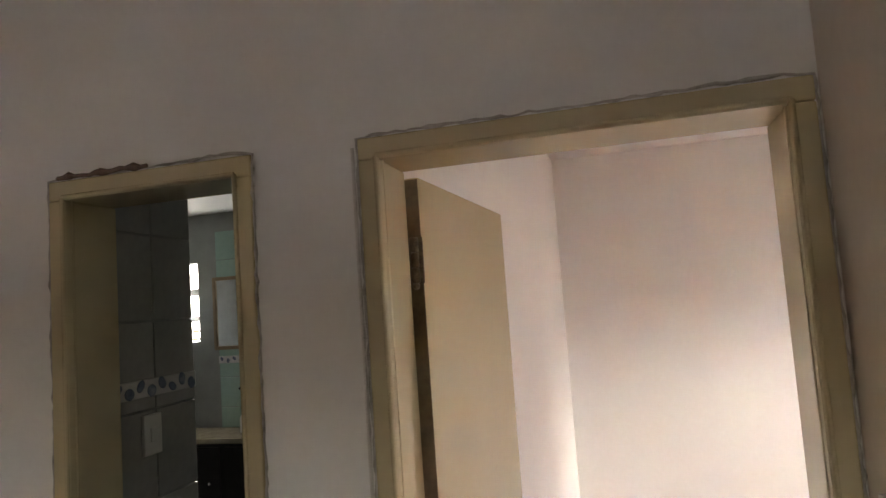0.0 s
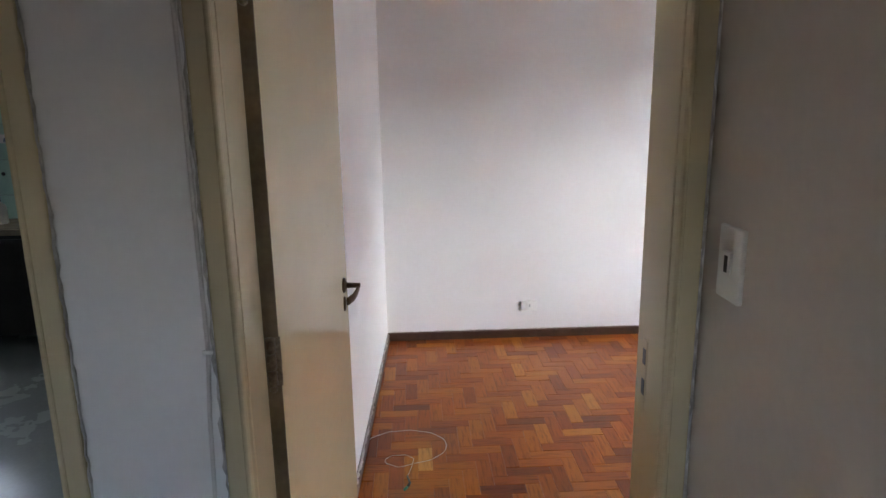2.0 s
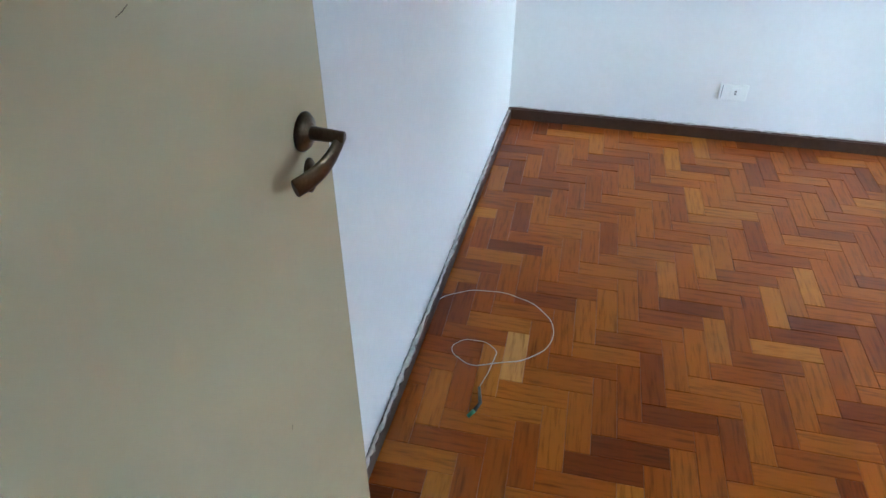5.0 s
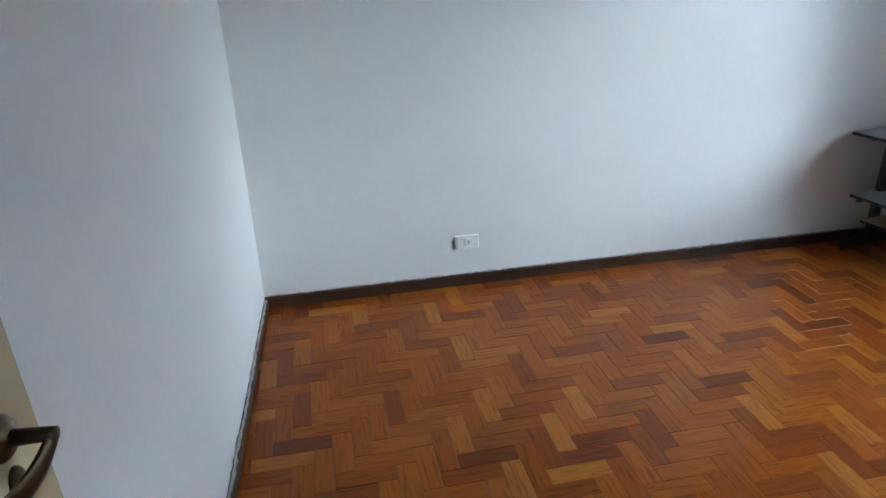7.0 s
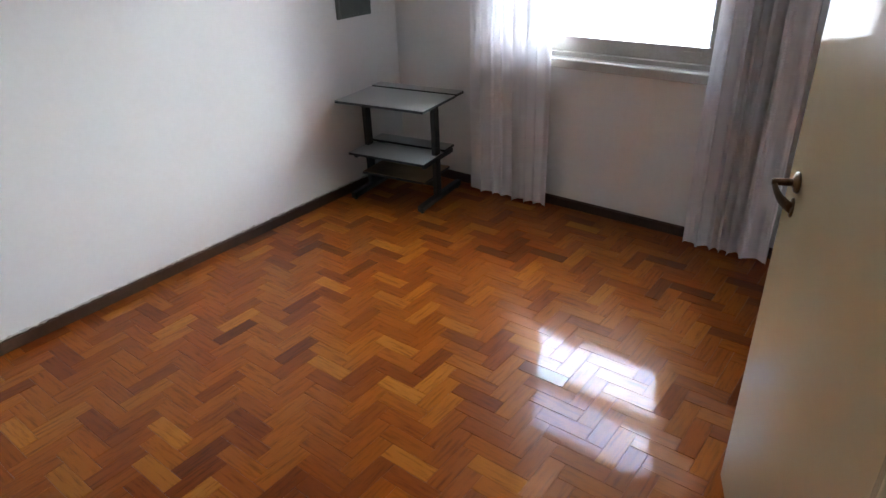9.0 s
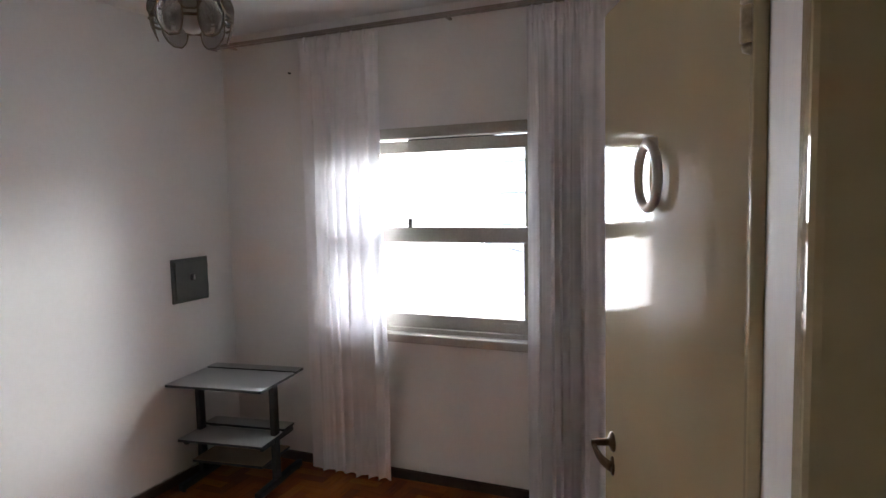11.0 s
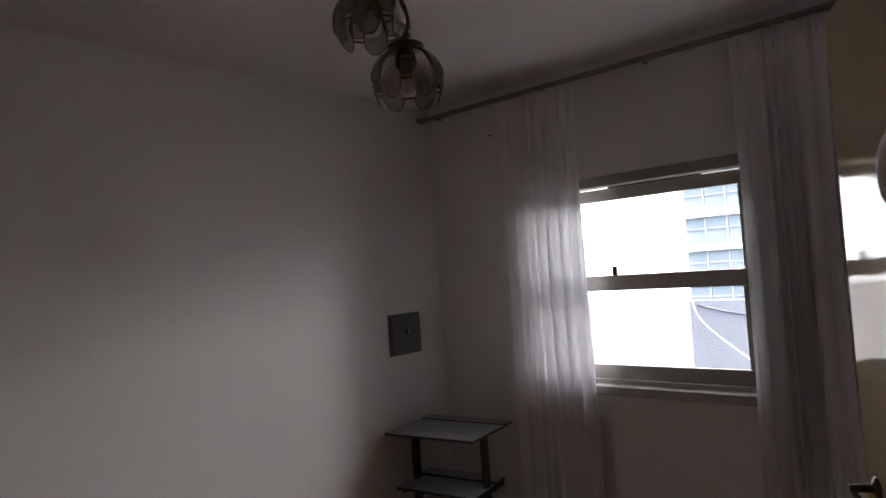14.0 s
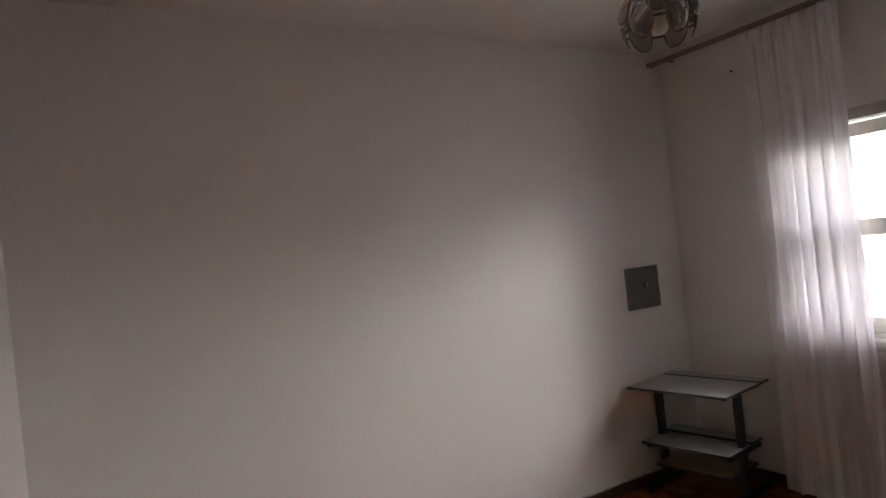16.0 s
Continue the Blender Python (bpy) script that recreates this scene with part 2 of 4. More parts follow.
MIRROR = surface("mirror", (0.85, 0.86, 0.86), (0.88, 0.89, 0.89), 0.02, metal=1.0, bump=0, rough_var=0.0)


# ---- mesh tools ----
def link(name, bm, material, parent=None, label="", smooth=False):
    me = bpy.data.meshes.new(name)
    bmesh.ops.recalc_face_normals(bm, faces=bm.faces[:])
    bm.to_mesh(me)
    bm.free()
    me.materials.append(material)
    for p in me.polygons:
        p.use_smooth = smooth
    ob = new(name, me)
    if parent is not None:
        ob.parent = parent
    if label:
        ob["label"] = label
    return ob


def part(name, bm, material, parent, label="", smooth=False):
    return link(name, bm, material, parent, label, smooth)


def thing(name, m, label, category, group=""):
    ob = new(name)
    ob.empty_display_size = 0.1
    ob.matrix_world = m
    return tagged(ob, label, category, group)


def add_box(bm, lo, hi, bevel=0.0, segments=2):
    made = bmesh.ops.create_cube(bm, size=1.0)["verts"]
    for v in made:
        v.co = Vector([lo[k] + (v.co[k] + 0.5) * (hi[k] - lo[k]) for k in range(3)])
    if bevel:
        edges = list({e for v in made for e in v.link_edges})
        bmesh.ops.bevel(bm, geom=edges, offset=bevel, segments=segments, affect="EDGES", profile=0.6)
    return bm


def box(lo, hi, bevel=0.0, segments=2):
    return add_box(bmesh.new(), lo, hi, bevel, segments)


def lathe(profile, steps=24, bm=None, at=(0, 0, 0)):
    """Turn (radius, height) pairs about z."""
    bm = bm or bmesh.new()
    rings = []
    for r, z in profile:
        rings.append([bm.verts.new((at[0] + r * math.cos(2 * math.pi * k / steps), at[1] + r * math.sin(2 * math.pi * k / steps), at[2] + z)) for k in range(steps)])
    for a, b in zip(rings, rings[1:]):
        for k in range(steps):
            bm.faces.new((a[k], a[(k + 1) % steps], b[(k + 1) % steps], b[k]))
    bm.faces.new(rings[0][::-1])
    bm.faces.new(rings[-1])
    return bm


def tube(points, radius, sides=8, bm=None, closed=False):
    """A round rod swept along points."""
    bm = bm or bmesh.new()
    pts = [Vector(p) for p in points]
    count, rings, up = len(pts), [], None
    for k, p in enumerate(pts):
        if closed:
            way = pts[(k + 1) % count] - pts[k - 1]
        else:
            way = pts[min(k + 1, count - 1)] - pts[max(k - 1, 0)]
        way.normalize()
        if up is None:
            up = way.orthogonal().normalized()
        up = (up - way * up.dot(way)).normalized()
        side = way.cross(up)
        r = radius(k / max(count - 1, 1)) if callable(radius) else radius
        rings.append([bm.verts.new(p + r * (math.cos(2 * math.pi * j / sides) * up + math.sin(2 * math.pi * j / sides) * side)) for j in range(sides)])
    pairs = list(zip(rings, rings[1:])) + ([(rings[-1], rings[0])] if closed else [])
    for a, b in pairs:
        for j in range(sides):
            bm.faces.new((a[j], a[(j + 1) % sides], b[(j + 1) % sides], b[j]))
    if not closed:
        bm.faces.new(rings[0][::-1])
        bm.faces.new(rings[-1])
    return bm


def prism(outline, z0, z1, bm=None):
    """An upright block over a plan outline (x, y)."""
    bm = bm or bmesh.new()
    low, high = [bm.verts.new((x, y, z0)) for x, y in outline], [bm.verts.new((x, y, z1)) for x, y in outline]
    bm.faces.new(low[::-1])
    bm.faces.new(high)
    for k in range(len(low)):
        j = (k + 1) % len(low)
        bm.faces.new((low[k], low[j], high[j], high[k]))
    return bm


def wall(name, blocks, material, label):
    """A wall of butted blocks (lo, hi), joined."""
    bm = bmesh.new()
    for lo, hi in blocks:
        add_box(bm, lo, hi)
    return tagged(link(name, bm, material), label, "wall", kind="structure")


# ---- plan, in metres ----
FAR, WIN, TH = 3.12, 3.63, 0.145      # far wall, window wall, thickness of the wall with the doors
CEILING = 2.67
DX0, DX1, DTOP = -0.104, 0.680, 2.064  # clear opening of the entry
D2A, D2B = 1.323, 2.083                  # opening of the second door
BX0, BX1 = -0.92, -0.458               # opening of the bathroom door
HALL_R, HALL_L, HALL_B = 0.738, -1.75, -3.6
WY0, WY1, WZ0, WZ1 = 1.08, 2.40, 0.875, 2.03   # window opening
LX0, LX1 = -0.115, 0.0                 # the room's left wall is a little out of square

# ---- structure ----
CW = 0.048                             # width of the door casings
wall("wall_entry", [((-3.5, 0, 0), (BX0 - CW, TH, CEILING)), ((BX0 - CW, 0, DTOP + CW), (BX1 + CW, TH, CEILING)),
                    ((BX1 + CW, 0, 0), (DX0 - CW, TH, CEILING)), ((DX0 - CW, 0, DTOP + CW), (DX1 + CW, TH, CEILING)),
                    ((DX1 + CW, 0, 0), (D2A - CW, TH, CEILING)), ((D2A - CW, 0, DTOP + CW), (D2B + CW, TH, CEILING)),
                    ((D2B + CW, 0, 0), (WIN + 0.2, TH, CEILING))], WALL, "white painted plaster wall around the doorways")
wall("wall_far", [((-0.2, FAR, 0), (WIN + 0.2, FAR + 0.15, CEILING))], WALL, "smooth white painted plaster bedroom wall")
tagged(link("wall_left", prism([(LX0, TH), (LX1, FAR), (-0.2, FAR), (-0.2, TH)], 0, CEILING), WALL), "white painted plaster wall behind the open door", "wall", kind="structure")
wall("wall_window", [((WIN, TH, 0), (WIN + 0.2, WY0, CEILING)), ((WIN, WY1, 0), (WIN + 0.2, FAR, CEILING)),
                     ((WIN, WY0, 0), (WIN + 0.2, WY1, WZ0)), ((WIN, WY0, WZ1), (WIN + 0.2, WY1, CEILING))], WALL, "white painted plaster wall with a sash window")
wall("wall_hall_right", [((HALL_R, HALL_B, 0), (HALL_R + 0.12, 0, CEILING))], HALL, "off-white painted plaster hallway wall")
wall("wall_hall_left", [((HALL_L - 0.12, HALL_B, 0), (HALL_L, 0, CEILING))], HALL, "off-white painted plaster hallway wall")
# out of view; the opening is assumed, sized to let daylight into the hall
wall("wall_hall_back", [((HALL_L, HALL_B - 0.12, 0), (-0.72, HALL_B, CEILING)), ((-0.18, HALL_B - 0.12, 0), (HALL_R, HALL_B, CEILING)),
                        ((-0.72, HALL_B - 0.12, 0), (-0.18, HALL_B, 1.55)), ((-0.72, HALL_B - 0.12, 1.96), (-0.18, HALL_B, CEILING))], HALL, "off-white hallway wall with an added, unseen daylight opening")
wall("wall_closet", [((0.9, -0.75, 0), (2.6, -0.65, CEILING)), ((2.6, -0.75, 0), (2.7, 0, CEILING)), ((0.835, -0.75, 0), (0.9, 0, CEILING))], WALL, "plain white wall behind the second door")
tagged(link("ceiling", box((-3.5, HALL_B - 0.2, CEILING), (WIN + 0.2, FAR + 0.65, CEILING + 0.15)), CEIL), "flat matte white painted ceiling", "ceiling", kind="structure")
tagged(link("ground", box((-400, -400, -12.3), (900, 400, -12.0)), GROUND), "dark asphalt street level far below", "ground", kind="structure")
tagged(link("floor_slab", box((-3.5, HALL_B - 0.2, -0.20), (WIN + 0.2, FAR + 0.65, -0.012)), GAP), "dark bed between the parquet blocks", "floor", kind="structure")


def baseboard(name, outline, height, label):
    bm = prism(outline, -0.01, height)
    top = [e for e in bm.edges if all(abs(v.co.z - height) < 1e-6 for v in e.verts)]
    bmesh.ops.bevel(bm, geom=top, offset=0.006, segments=2, affect="EDGES")
    return tagged(link(name, bm, BASE), label, "baseboard", kind="structure")


baseboard("baseboard_far", [(0.0, FAR), (WIN, FAR), (WIN, FAR - 0.016), (0.0, FAR - 0.016)], 0.058, "narrow dark-stained wooden baseboard")
baseboard("baseboard_left", [(LX0, TH + 0.02), (LX1, FAR - 0.016), (LX1 + 0.015, FAR - 0.016), (LX0 + 0.015, TH + 0.02)], 0.055, "narrow dark wooden baseboard with chipped plaster")
baseboard("baseboard_window", [(WIN, TH), (WIN, FAR - 0.016), (WIN - 0.016, FAR - 0.016), (WIN - 0.016, TH)], 0.058, "narrow dark-stained wooden baseboard")
for k, (a, b) in enumerate(((DX1 + CW, D2A - CW), (D2B + CW, WIN - 0.016))):
    baseboard("baseboard_entry_%d" % (k + 1), [(a, TH), (b, TH), (b, TH + 0.016), (a, TH + 0.016)], 0.058, "narrow dark-stained wooden baseboard")


def ragged_line(points, width, seed, bm=None):
    """A crumbly bead of paint and plaster along a line, with uneven thickness."""
    rnd = random.Random(seed)
    dense = []
    for a, b in zip(points, points[1:]):
        a, b = Vector(a), Vector(b)
        steps = max(2, int((b - a).length / 0.018))
        dense += [a.lerp(b, s / steps) + Vector((rnd.gauss(0, 0.0012), rnd.gauss(0, 0.0012), rnd.gauss(0, 0.0012))) for s in range(steps)]
    dense.append(Vector(points[-1]))
    sizes = [width * (0.55 + 0.9 * rnd.random() ** 2) for _ in dense]
    return tube(dense, lambda f: sizes[min(int(f * len(sizes)), len(sizes) - 1)], 6, bm)


tagged(link("trim_far", ragged_line([(0.02, FAR - 0.006, 0.060), (WIN - 0.05, FAR - 0.006, 0.060)], 0.005, 3), CAULK), "uneven paint edge above the baseboard", "trim", kind="structure")
tagged(link("trim_left", ragged_line([(LX0 + 0.012, 0.25, 0.056), (LX1 + 0.008, FAR - 0.05, 0.056)], 0.007, 4), CAULK), "chipped plaster edge above the baseboard", "trim", kind="structure")


# ---- door frames and doors ----
def door_frame(name, x0, x1, top, y0, y1, label):
    """Casing and jamb in one section, with a stop for the leaf. y0 is the hall side, y1 the room side."""
    f = thing(name, Matrix.Identity(4), label, "door frame")
    f["kind"] = "structure"
    for xa, xb, inner, out in ((x0 - CW, x0, x0, 1), (x1, x1 + CW, x1, -1)):
        bm = box((xa, y0 - 0.012, 0), (xb, y1 + 0.012, top), 0.006, 3)
        # bead along the inner corner of the casing, and the groove's far lip
        tube([(inner - out * 0.007, y0 - 0.011, 0), (inner - out * 0.007, y0 - 0.011, top + 0.007)], 0.006, 10, bm)
        tube([(inner - out * 0.0015, y0 + 0.012, 0), (inner - out * 0.0015, y0 + 0.012, top)], 0.004, 8, bm)
        part("jamb", bm, DOOR, f, "cream-painted wooden jamb with a rounded bead")
    bm = box((x0 - CW, y0 - 0.012, top), (x1 + CW, y1 + 0.012, top + CW), 0.006, 3)
    tube([(x0 - 0.007, y0 - 0.011, top + 0.007), (x1 + 0.007, y0 - 0.011, top + 0.007)], 0.006, 10, bm)
    part("head", bm, DOOR, f, "cream-painted wooden head")
    return f


entry = door_frame("door_frame", DX0, DX1, DTOP, 0, TH, "cream gloss-painted wooden frame of the bedroom doorway")
bath_frame = door_frame("door_frame", BX0, BX1, DTOP, 0, TH, "cream-painted bathroom door frame with cracked plaster above")
second_frame = door_frame("door_frame", D2A, D2B, DTOP, 0, TH, "cream-painted wooden frame around the second door")
part("architrave", box((D2A - 0.105, TH + 0.0005, 0), (D2A - 0.008, TH + 0.018, DTOP + 0.02), 0.005, 3), DOOR, second_frame, "broad cream-painted architrave")
bm = box((DX1 - 0.0015, 0.094, 0.975), (DX1 + 0.001, 0.122, 1.125), 0.0006, 1)
plate = part("strike_plate", bm, DOOR, entry, "worn painted strike plate")
for z in (1.004, 1.070):
    part("latch_hole", box((DX1 - 0.0022, 0.100, z), (DX1 - 0.0012, 0.116, z + 0.034)), BLACK, plate)

# cracked paint and plaster round the casings
for x0, x1, seed in ((DX0 - CW, DX1 + CW, 11), (BX0 - CW, BX1 + CW, 12)):
    bm = ragged_line([(x0 - 0.003, -0.006, 0.0), (x0 - 0.003, -0.006, DTOP + CW), (x0 + 0.03, -0.006, DTOP + CW + 0.006), ((x0 + x1) / 2, -0.006, DTOP + CW + 0.004),
                      (x1 - 0.05, -0.006, DTOP + CW + 0.009), (x1 + 0.002, -0.006, DTOP + CW + 0.002), (x1 + 0.003, -0.006, 0.0)], 0.0036, seed)
    tagged(link("trim", bm, CAULK), "cracked caulk line around the door casing", "trim", kind="structure")
bm = ragged_line([(BX0 - 0.02, -0.012, DTOP + CW + 0.006), (BX0 + 0.24, -0.012, DTOP + CW + 0.008)], 0.008, 15)
tagged(link("trim_gap", bm, GRIME), "dark crack where plaster fell off above the casing", "trim", kind="structure")


def lever_handle(parent, x, y, z, out, toward):
    """Rose, neck and drooping lever; out: side of the leaf (+1/-1 in local y), toward: local x sign of the grip."""
    s = out
    bm = lathe([(0.0255, 0), (0.0255, 0.003), (0.021, 0.008), (0.0125, 0.010), (0.0115, 0.012)], 24)
    bmesh.ops.rotate(bm, verts=bm.verts, matrix=Matrix.Rotation(radians(-90 * s), 3, "X"))
    bmesh.ops.translate(bm, verts=bm.verts, vec=(x, y, z))
    h = part("handle_rose", bm, BRASS, parent, "round aged bronze rose", True)
    elbow = Vector((x, y + s * 0.050, z))
    bm = tube([(x, y + s * 0.006, z), (x, y + s * 0.030, z), (x, y + s * 0.055, z)], lambda f: 0.0098 - 0.0022 * f, 14)
    # the grip: a flat blade that widens from the elbow and bows back towards the leaf
    rings = []
    for k in range(9):
        f = k / 8
        c = elbow + Vector((toward * (-0.006 + 0.088 * f), -s * (0.002 + 0.022 * f * f), -0.004 - 0.026 * f - 0.006 * math.sin(math.pi * f)))
        wide, thick = 0.0085 + 0.0065 * math.sin(0.5 * math.pi * min(1.0, 1.25 * f)), 0.0060 - 0.0022 * f
        rings.append([bm.verts.new(c + Vector((toward * 0.30 * wide * math.sin(a), s * thick * math.cos(a), wide * math.sin(a)))) for a in [2 * math.pi * q / 12 for q in range(12)]])
    for a, b in zip(rings, rings[1:]):
        for q in range(12):
            bm.faces.new((a[q], a[(q + 1) % 12], b[(q + 1) % 12], b[q]))
    for end in (rings[0], rings[-1]):
        bm.faces.new(end)
    bmesh.ops.recalc_face_normals(bm, faces=bm.faces[:])
    part("lever", bm, BRASS, h, "flat curved aged bronze lever", True)
    bm = lathe([(0.021, 0), (0.021, 0.003), (0.017, 0.006)], 20)
    bmesh.ops.scale(bm, verts=bm.verts, vec=(0.72, 1.2, 1))
    bmesh.ops.rotate(bm, verts=bm.verts, matrix=Matrix.Rotation(radians(-90 * s), 3, "X"))
    bmesh.ops.translate(bm, verts=bm.verts, vec=(x, y, z - 0.063))
    k = part("keyhole_plate", bm, BRASS, parent, "oval bronze keyhole plate", True)
    part("keyhole", box((x - 0.002, y + s * 0.0055, z - 0.075), (x + 0.002, y + s * 0.0068, z - 0.056)), BLACK, k)


def hinge(parent, z, length=0.10, y=0.0, fat=1.0, paint=None):
    bm = bmesh.new()
    for j in range(3):
        lathe([(0.0082 * fat, 0.001), (0.0105 * fat, 0.003), (0.0105 * fat, length / 3 - 0.003), (0.0082 * fat, length / 3 - 0.001)], 14, bm, (-0.006, y, z + j * length / 3))
    lathe([(0.003, 0), (0.008 * fat, 0.004), (0.009 * fat, 0.010), (0.006 * fat, 0.015)], 14, bm, (-0.006, y, z - 0.014))
    h = part("hinge", bm, paint or RUST, parent, "painted steel hinge with worn pin", True)
    part("hinge_leaf", box((-0.002, min(y, 0) - 0.034, z), (0.0012, max(y, 0) + 0.002, z + length), 0.0008, 1), RUST, h)
    return h


def leaf(name, m, width, height, label, group=""):
    """A flush door leaf: local x from the hinge to the lock, local y its thickness, behind the face at y = 0."""
    d = thing(name, m, label, "door", group)
    part("panel", box((0, -0.035, 0.008), (width, 0, height), 0.003, 2), DOOR, d, "flush cream gloss-painted panel")
    part("hinge_edge", box((-0.0012, -0.0335, 0.012), (0.0012, -0.0015, height - 0.004)), EDGE, d, "worn brown hinge edge")
    part("lock_plate", box((width - 0.001, -0.029, 0.94), (width + 0.0015, -0.006, 1.16), 0.0008, 1), BRASS, d, "narrow bronze lock plate")
    return d


# bedroom door, folded back along the left wall
turn = math.degrees(math.atan2(0.82, 0.056))
door_one = leaf("door", pose(-0.078, 0.175, 0, 0, 0, turn) @ Matrix.Diagonal((1, -1, 1, 1)), 0.82, 2.052, "open cream gloss-painted flush bedroom door with bronze handle")
lever_handle(door_one, 0.752, 0.0, 1.026, 1, -1)
lever_handle(door_one, 0.752, -0.035, 1.026, -1, -1)
for z in (0.22, 1.02, 1.80):
    hinge(door_one, z, 0.11, -0.018)

for x, z, run, rise in ((0.50, 1.245, 0.016, 0.005), (0.545, 1.262, 0.001, 0.005), (0.60, 0.62, 0.003, 0.008)):
    part("scuff", tube([(x, 0.0, z), (x + run * 0.5, 0.0001, z + rise * 0.35), (x + run, 0.0, z + rise)], 0.0005, 5), EDGE, door_one, "small brown scuff in the enamel")

# second door, ajar into the room
turn2 = math.degrees(math.atan2(0.325, 0.735))
door_two = leaf("door", pose(1.336, 0.152, 0, 0, 0, turn2), 0.80, 2.095, "cream gloss-painted flush door standing ajar, with window reflections")
lever_handle(door_two, 0.722, 0.0, 1.026, 1, -1)
for z in (0.22, 0.56, 1.845):
    hinge(door_two, z, 0.15, 0.012, 1.5, HINGE_PAINT)
ring_at = (0.408, 0.0, 1.685)
bm = bmesh.new()
pts = [(ring_at[0] + 0.060 * math.cos(a), 0.016, ring_at[2] + 0.062 * math.sin(a)) for a in [2 * math.pi * k / 40 for k in range(40)]]
tube(pts, 0.0095, 12, bm, True)
ring = tagged(link("towel_ring", bm, PLATE, None, "", True), "cream plastic towel ring fixed to the ajar door", "towel ring")
ring.matrix_world = door_two.matrix_world.copy()
part("mount", box((ring_at[0] - 0.016, -0.002, ring_at[2] + 0.052), (ring_at[0] + 0.016, 0.022, ring_at[2] + 0.076), 0.006, 3), PLATE, ring)


# ---- window ----
def sash_window():
    w = thing("window_1", Matrix.Identity(4), "painted sash window with two wide panes and a sliding latch", "window")
    w["kind"] = "structure"
    x0, x1 = WIN - 0.02, WIN + 0.11
    for y in (WY0, WY1 - 0.05):
        part("window_frame", box((x0, y, WZ0), (x1, y + 0.05, WZ1), 0.004, 2), FRAMEPAINT, w, "side of the painted window frame")
    part("window_frame", box((x0, WY0 + 0.05, 1.972), (x1, WY1 - 0.05, WZ1), 0.004, 2), FRAMEPAINT, w, "head of the painted window frame")
    part("window_frame", box((x0 + 0.02, WY0 + 0.05, WZ0), (x1, WY1 - 0.05, 0.90), 0.004, 2), FRAMEPAINT, w, "foot of the painted window frame")
    part("window_sill", box((WIN - 0.05, WY0 - 0.04, 0.822), (WIN + 0.0, WY1 + 0.04, WZ0 - 0.004), 0.007, 3), FRAMEPAINT, w, "narrow painted sill with a crack")
    # upper sash stands further out than the lower one
    for lo, hi, x, bottom, top in ((1.40, 1.966, WIN + 0.065, 0.075, 0.070), (0.90, 1.475, WIN + 0.025, 0.078, 0.085)):
        s = part("sash", box((x, WY0 + 0.05, lo), (x + 0.03, WY1 - 0.05, lo + bottom), 0.004, 2), FRAMEPAINT, w, "bottom rail of a sash")
        part("rail", box((x, WY0 + 0.05, hi - top), (x + 0.03, WY1 - 0.05, hi), 0.004, 2), FRAMEPAINT, s)
        for y in (WY0 + 0.05, WY1 - 0.09):
            part("stile", box((x, y, lo + bottom), (x + 0.03, y + 0.04, hi - top), 0.004, 2), FRAMEPAINT, s)
        p = part("pane", box((x + 0.012, WY0 + 0.086, lo + bottom - 0.004), (x + 0.016, WY1 - 0.086, hi - top + 0.004)), PANE, s, "clear window pane")
        p.visible_shadow = False
    # added strip stops daylight mid-gap and leaves a bright slit at each end
    part("gap_block", box((WIN + 0.068, 1.34, 1.9655), (WIN + 0.090, 1.86, 1.9735), 0.002, 1), STEEL, w, "dark strip added to block light in the gap above the sash")
    part("latch", box((WIN + 0.022, 1.825, 1.473), (WIN + 0.040, 1.851, 1.525), 0.003, 2), STEEL, w, "small dark metal latch")
    bm = box((WIN + 0.018, 1.20, 0.935), (WIN + 0.026, 1.285, 0.955), 0.003, 2)
    part("finger_pull", bm, FRAMEPAINT, w, "recessed finger pull")
    return w


sash_window()


def curtain(y0, y1, folds, seed, label):
    """A gathered panel on the rail, pleated at the top and falling in soft folds to the floor."""
    rnd = random.Random(seed)
    c = thing("curtain", pose(WIN - 0.09, 0, 0), label, "curtain", "window curtains")
    cols, rows, top, hem = 190, 46, 2.558, 0.018
    phase = [rnd.uniform(0, 6.28) for _ in range(6)]
    bm = bmesh.new()
    grid = []
    for j in range(rows + 1):
        f = j / rows
        z = top + (hem - top) * f
        line = []
        for i in range(cols + 1):
            u = i / cols
            warp = u + 0.05 * math.sin(5.3 * u + phase[0]) + 0.03 * math.sin(11.7 * u + phase[4])
            a = 2 * math.pi * folds * warp + 0.6 * f * math.sin(7 * u + phase[1])
            tight = math.exp(-((f / 0.05) ** 2))
            deep = 0.008 + 0.042 * min(1.0, f * 2.5) * (0.55 + 0.45 * math.sin(9.1 * u + phase[2]) * math.sin(4.3 * u + phase[5])) * (1 - 0.35 * max(0.0, f - 0.75) / 0.25)
            x = -deep * (math.sin(a) + 0.22 * math.sin(2.3 * a + phase[3]) + 0.05 * math.sin(5.1 * a + 3 * f)) - 0.012 * f - 0.006 * tight * math.sin(a * 3)
            spread = (1 - 0.05 * math.sin(math.pi * min(f * 1.4, 1)))
            y = (y0 + y1) / 2 + (u - 0.5) * (y1 - y0) * spread + 0.006 * math.cos(a) * min(1, f * 3)
            drop = 0.006 * math.sin(a + 1.0) * f ** 6
            line.append(bm.verts.new((x, y, z + drop)))
        grid.append(line)
    for r0, r1 in zip(grid, grid[1:]):
        for i in range(cols):
            bm.faces.new((r0[i], r0[i + 1], r1[i + 1], r1[i]))
    part("cloth", bm, CLOTH, c, "sheer white woven cloth in soft folds", True)
    return c


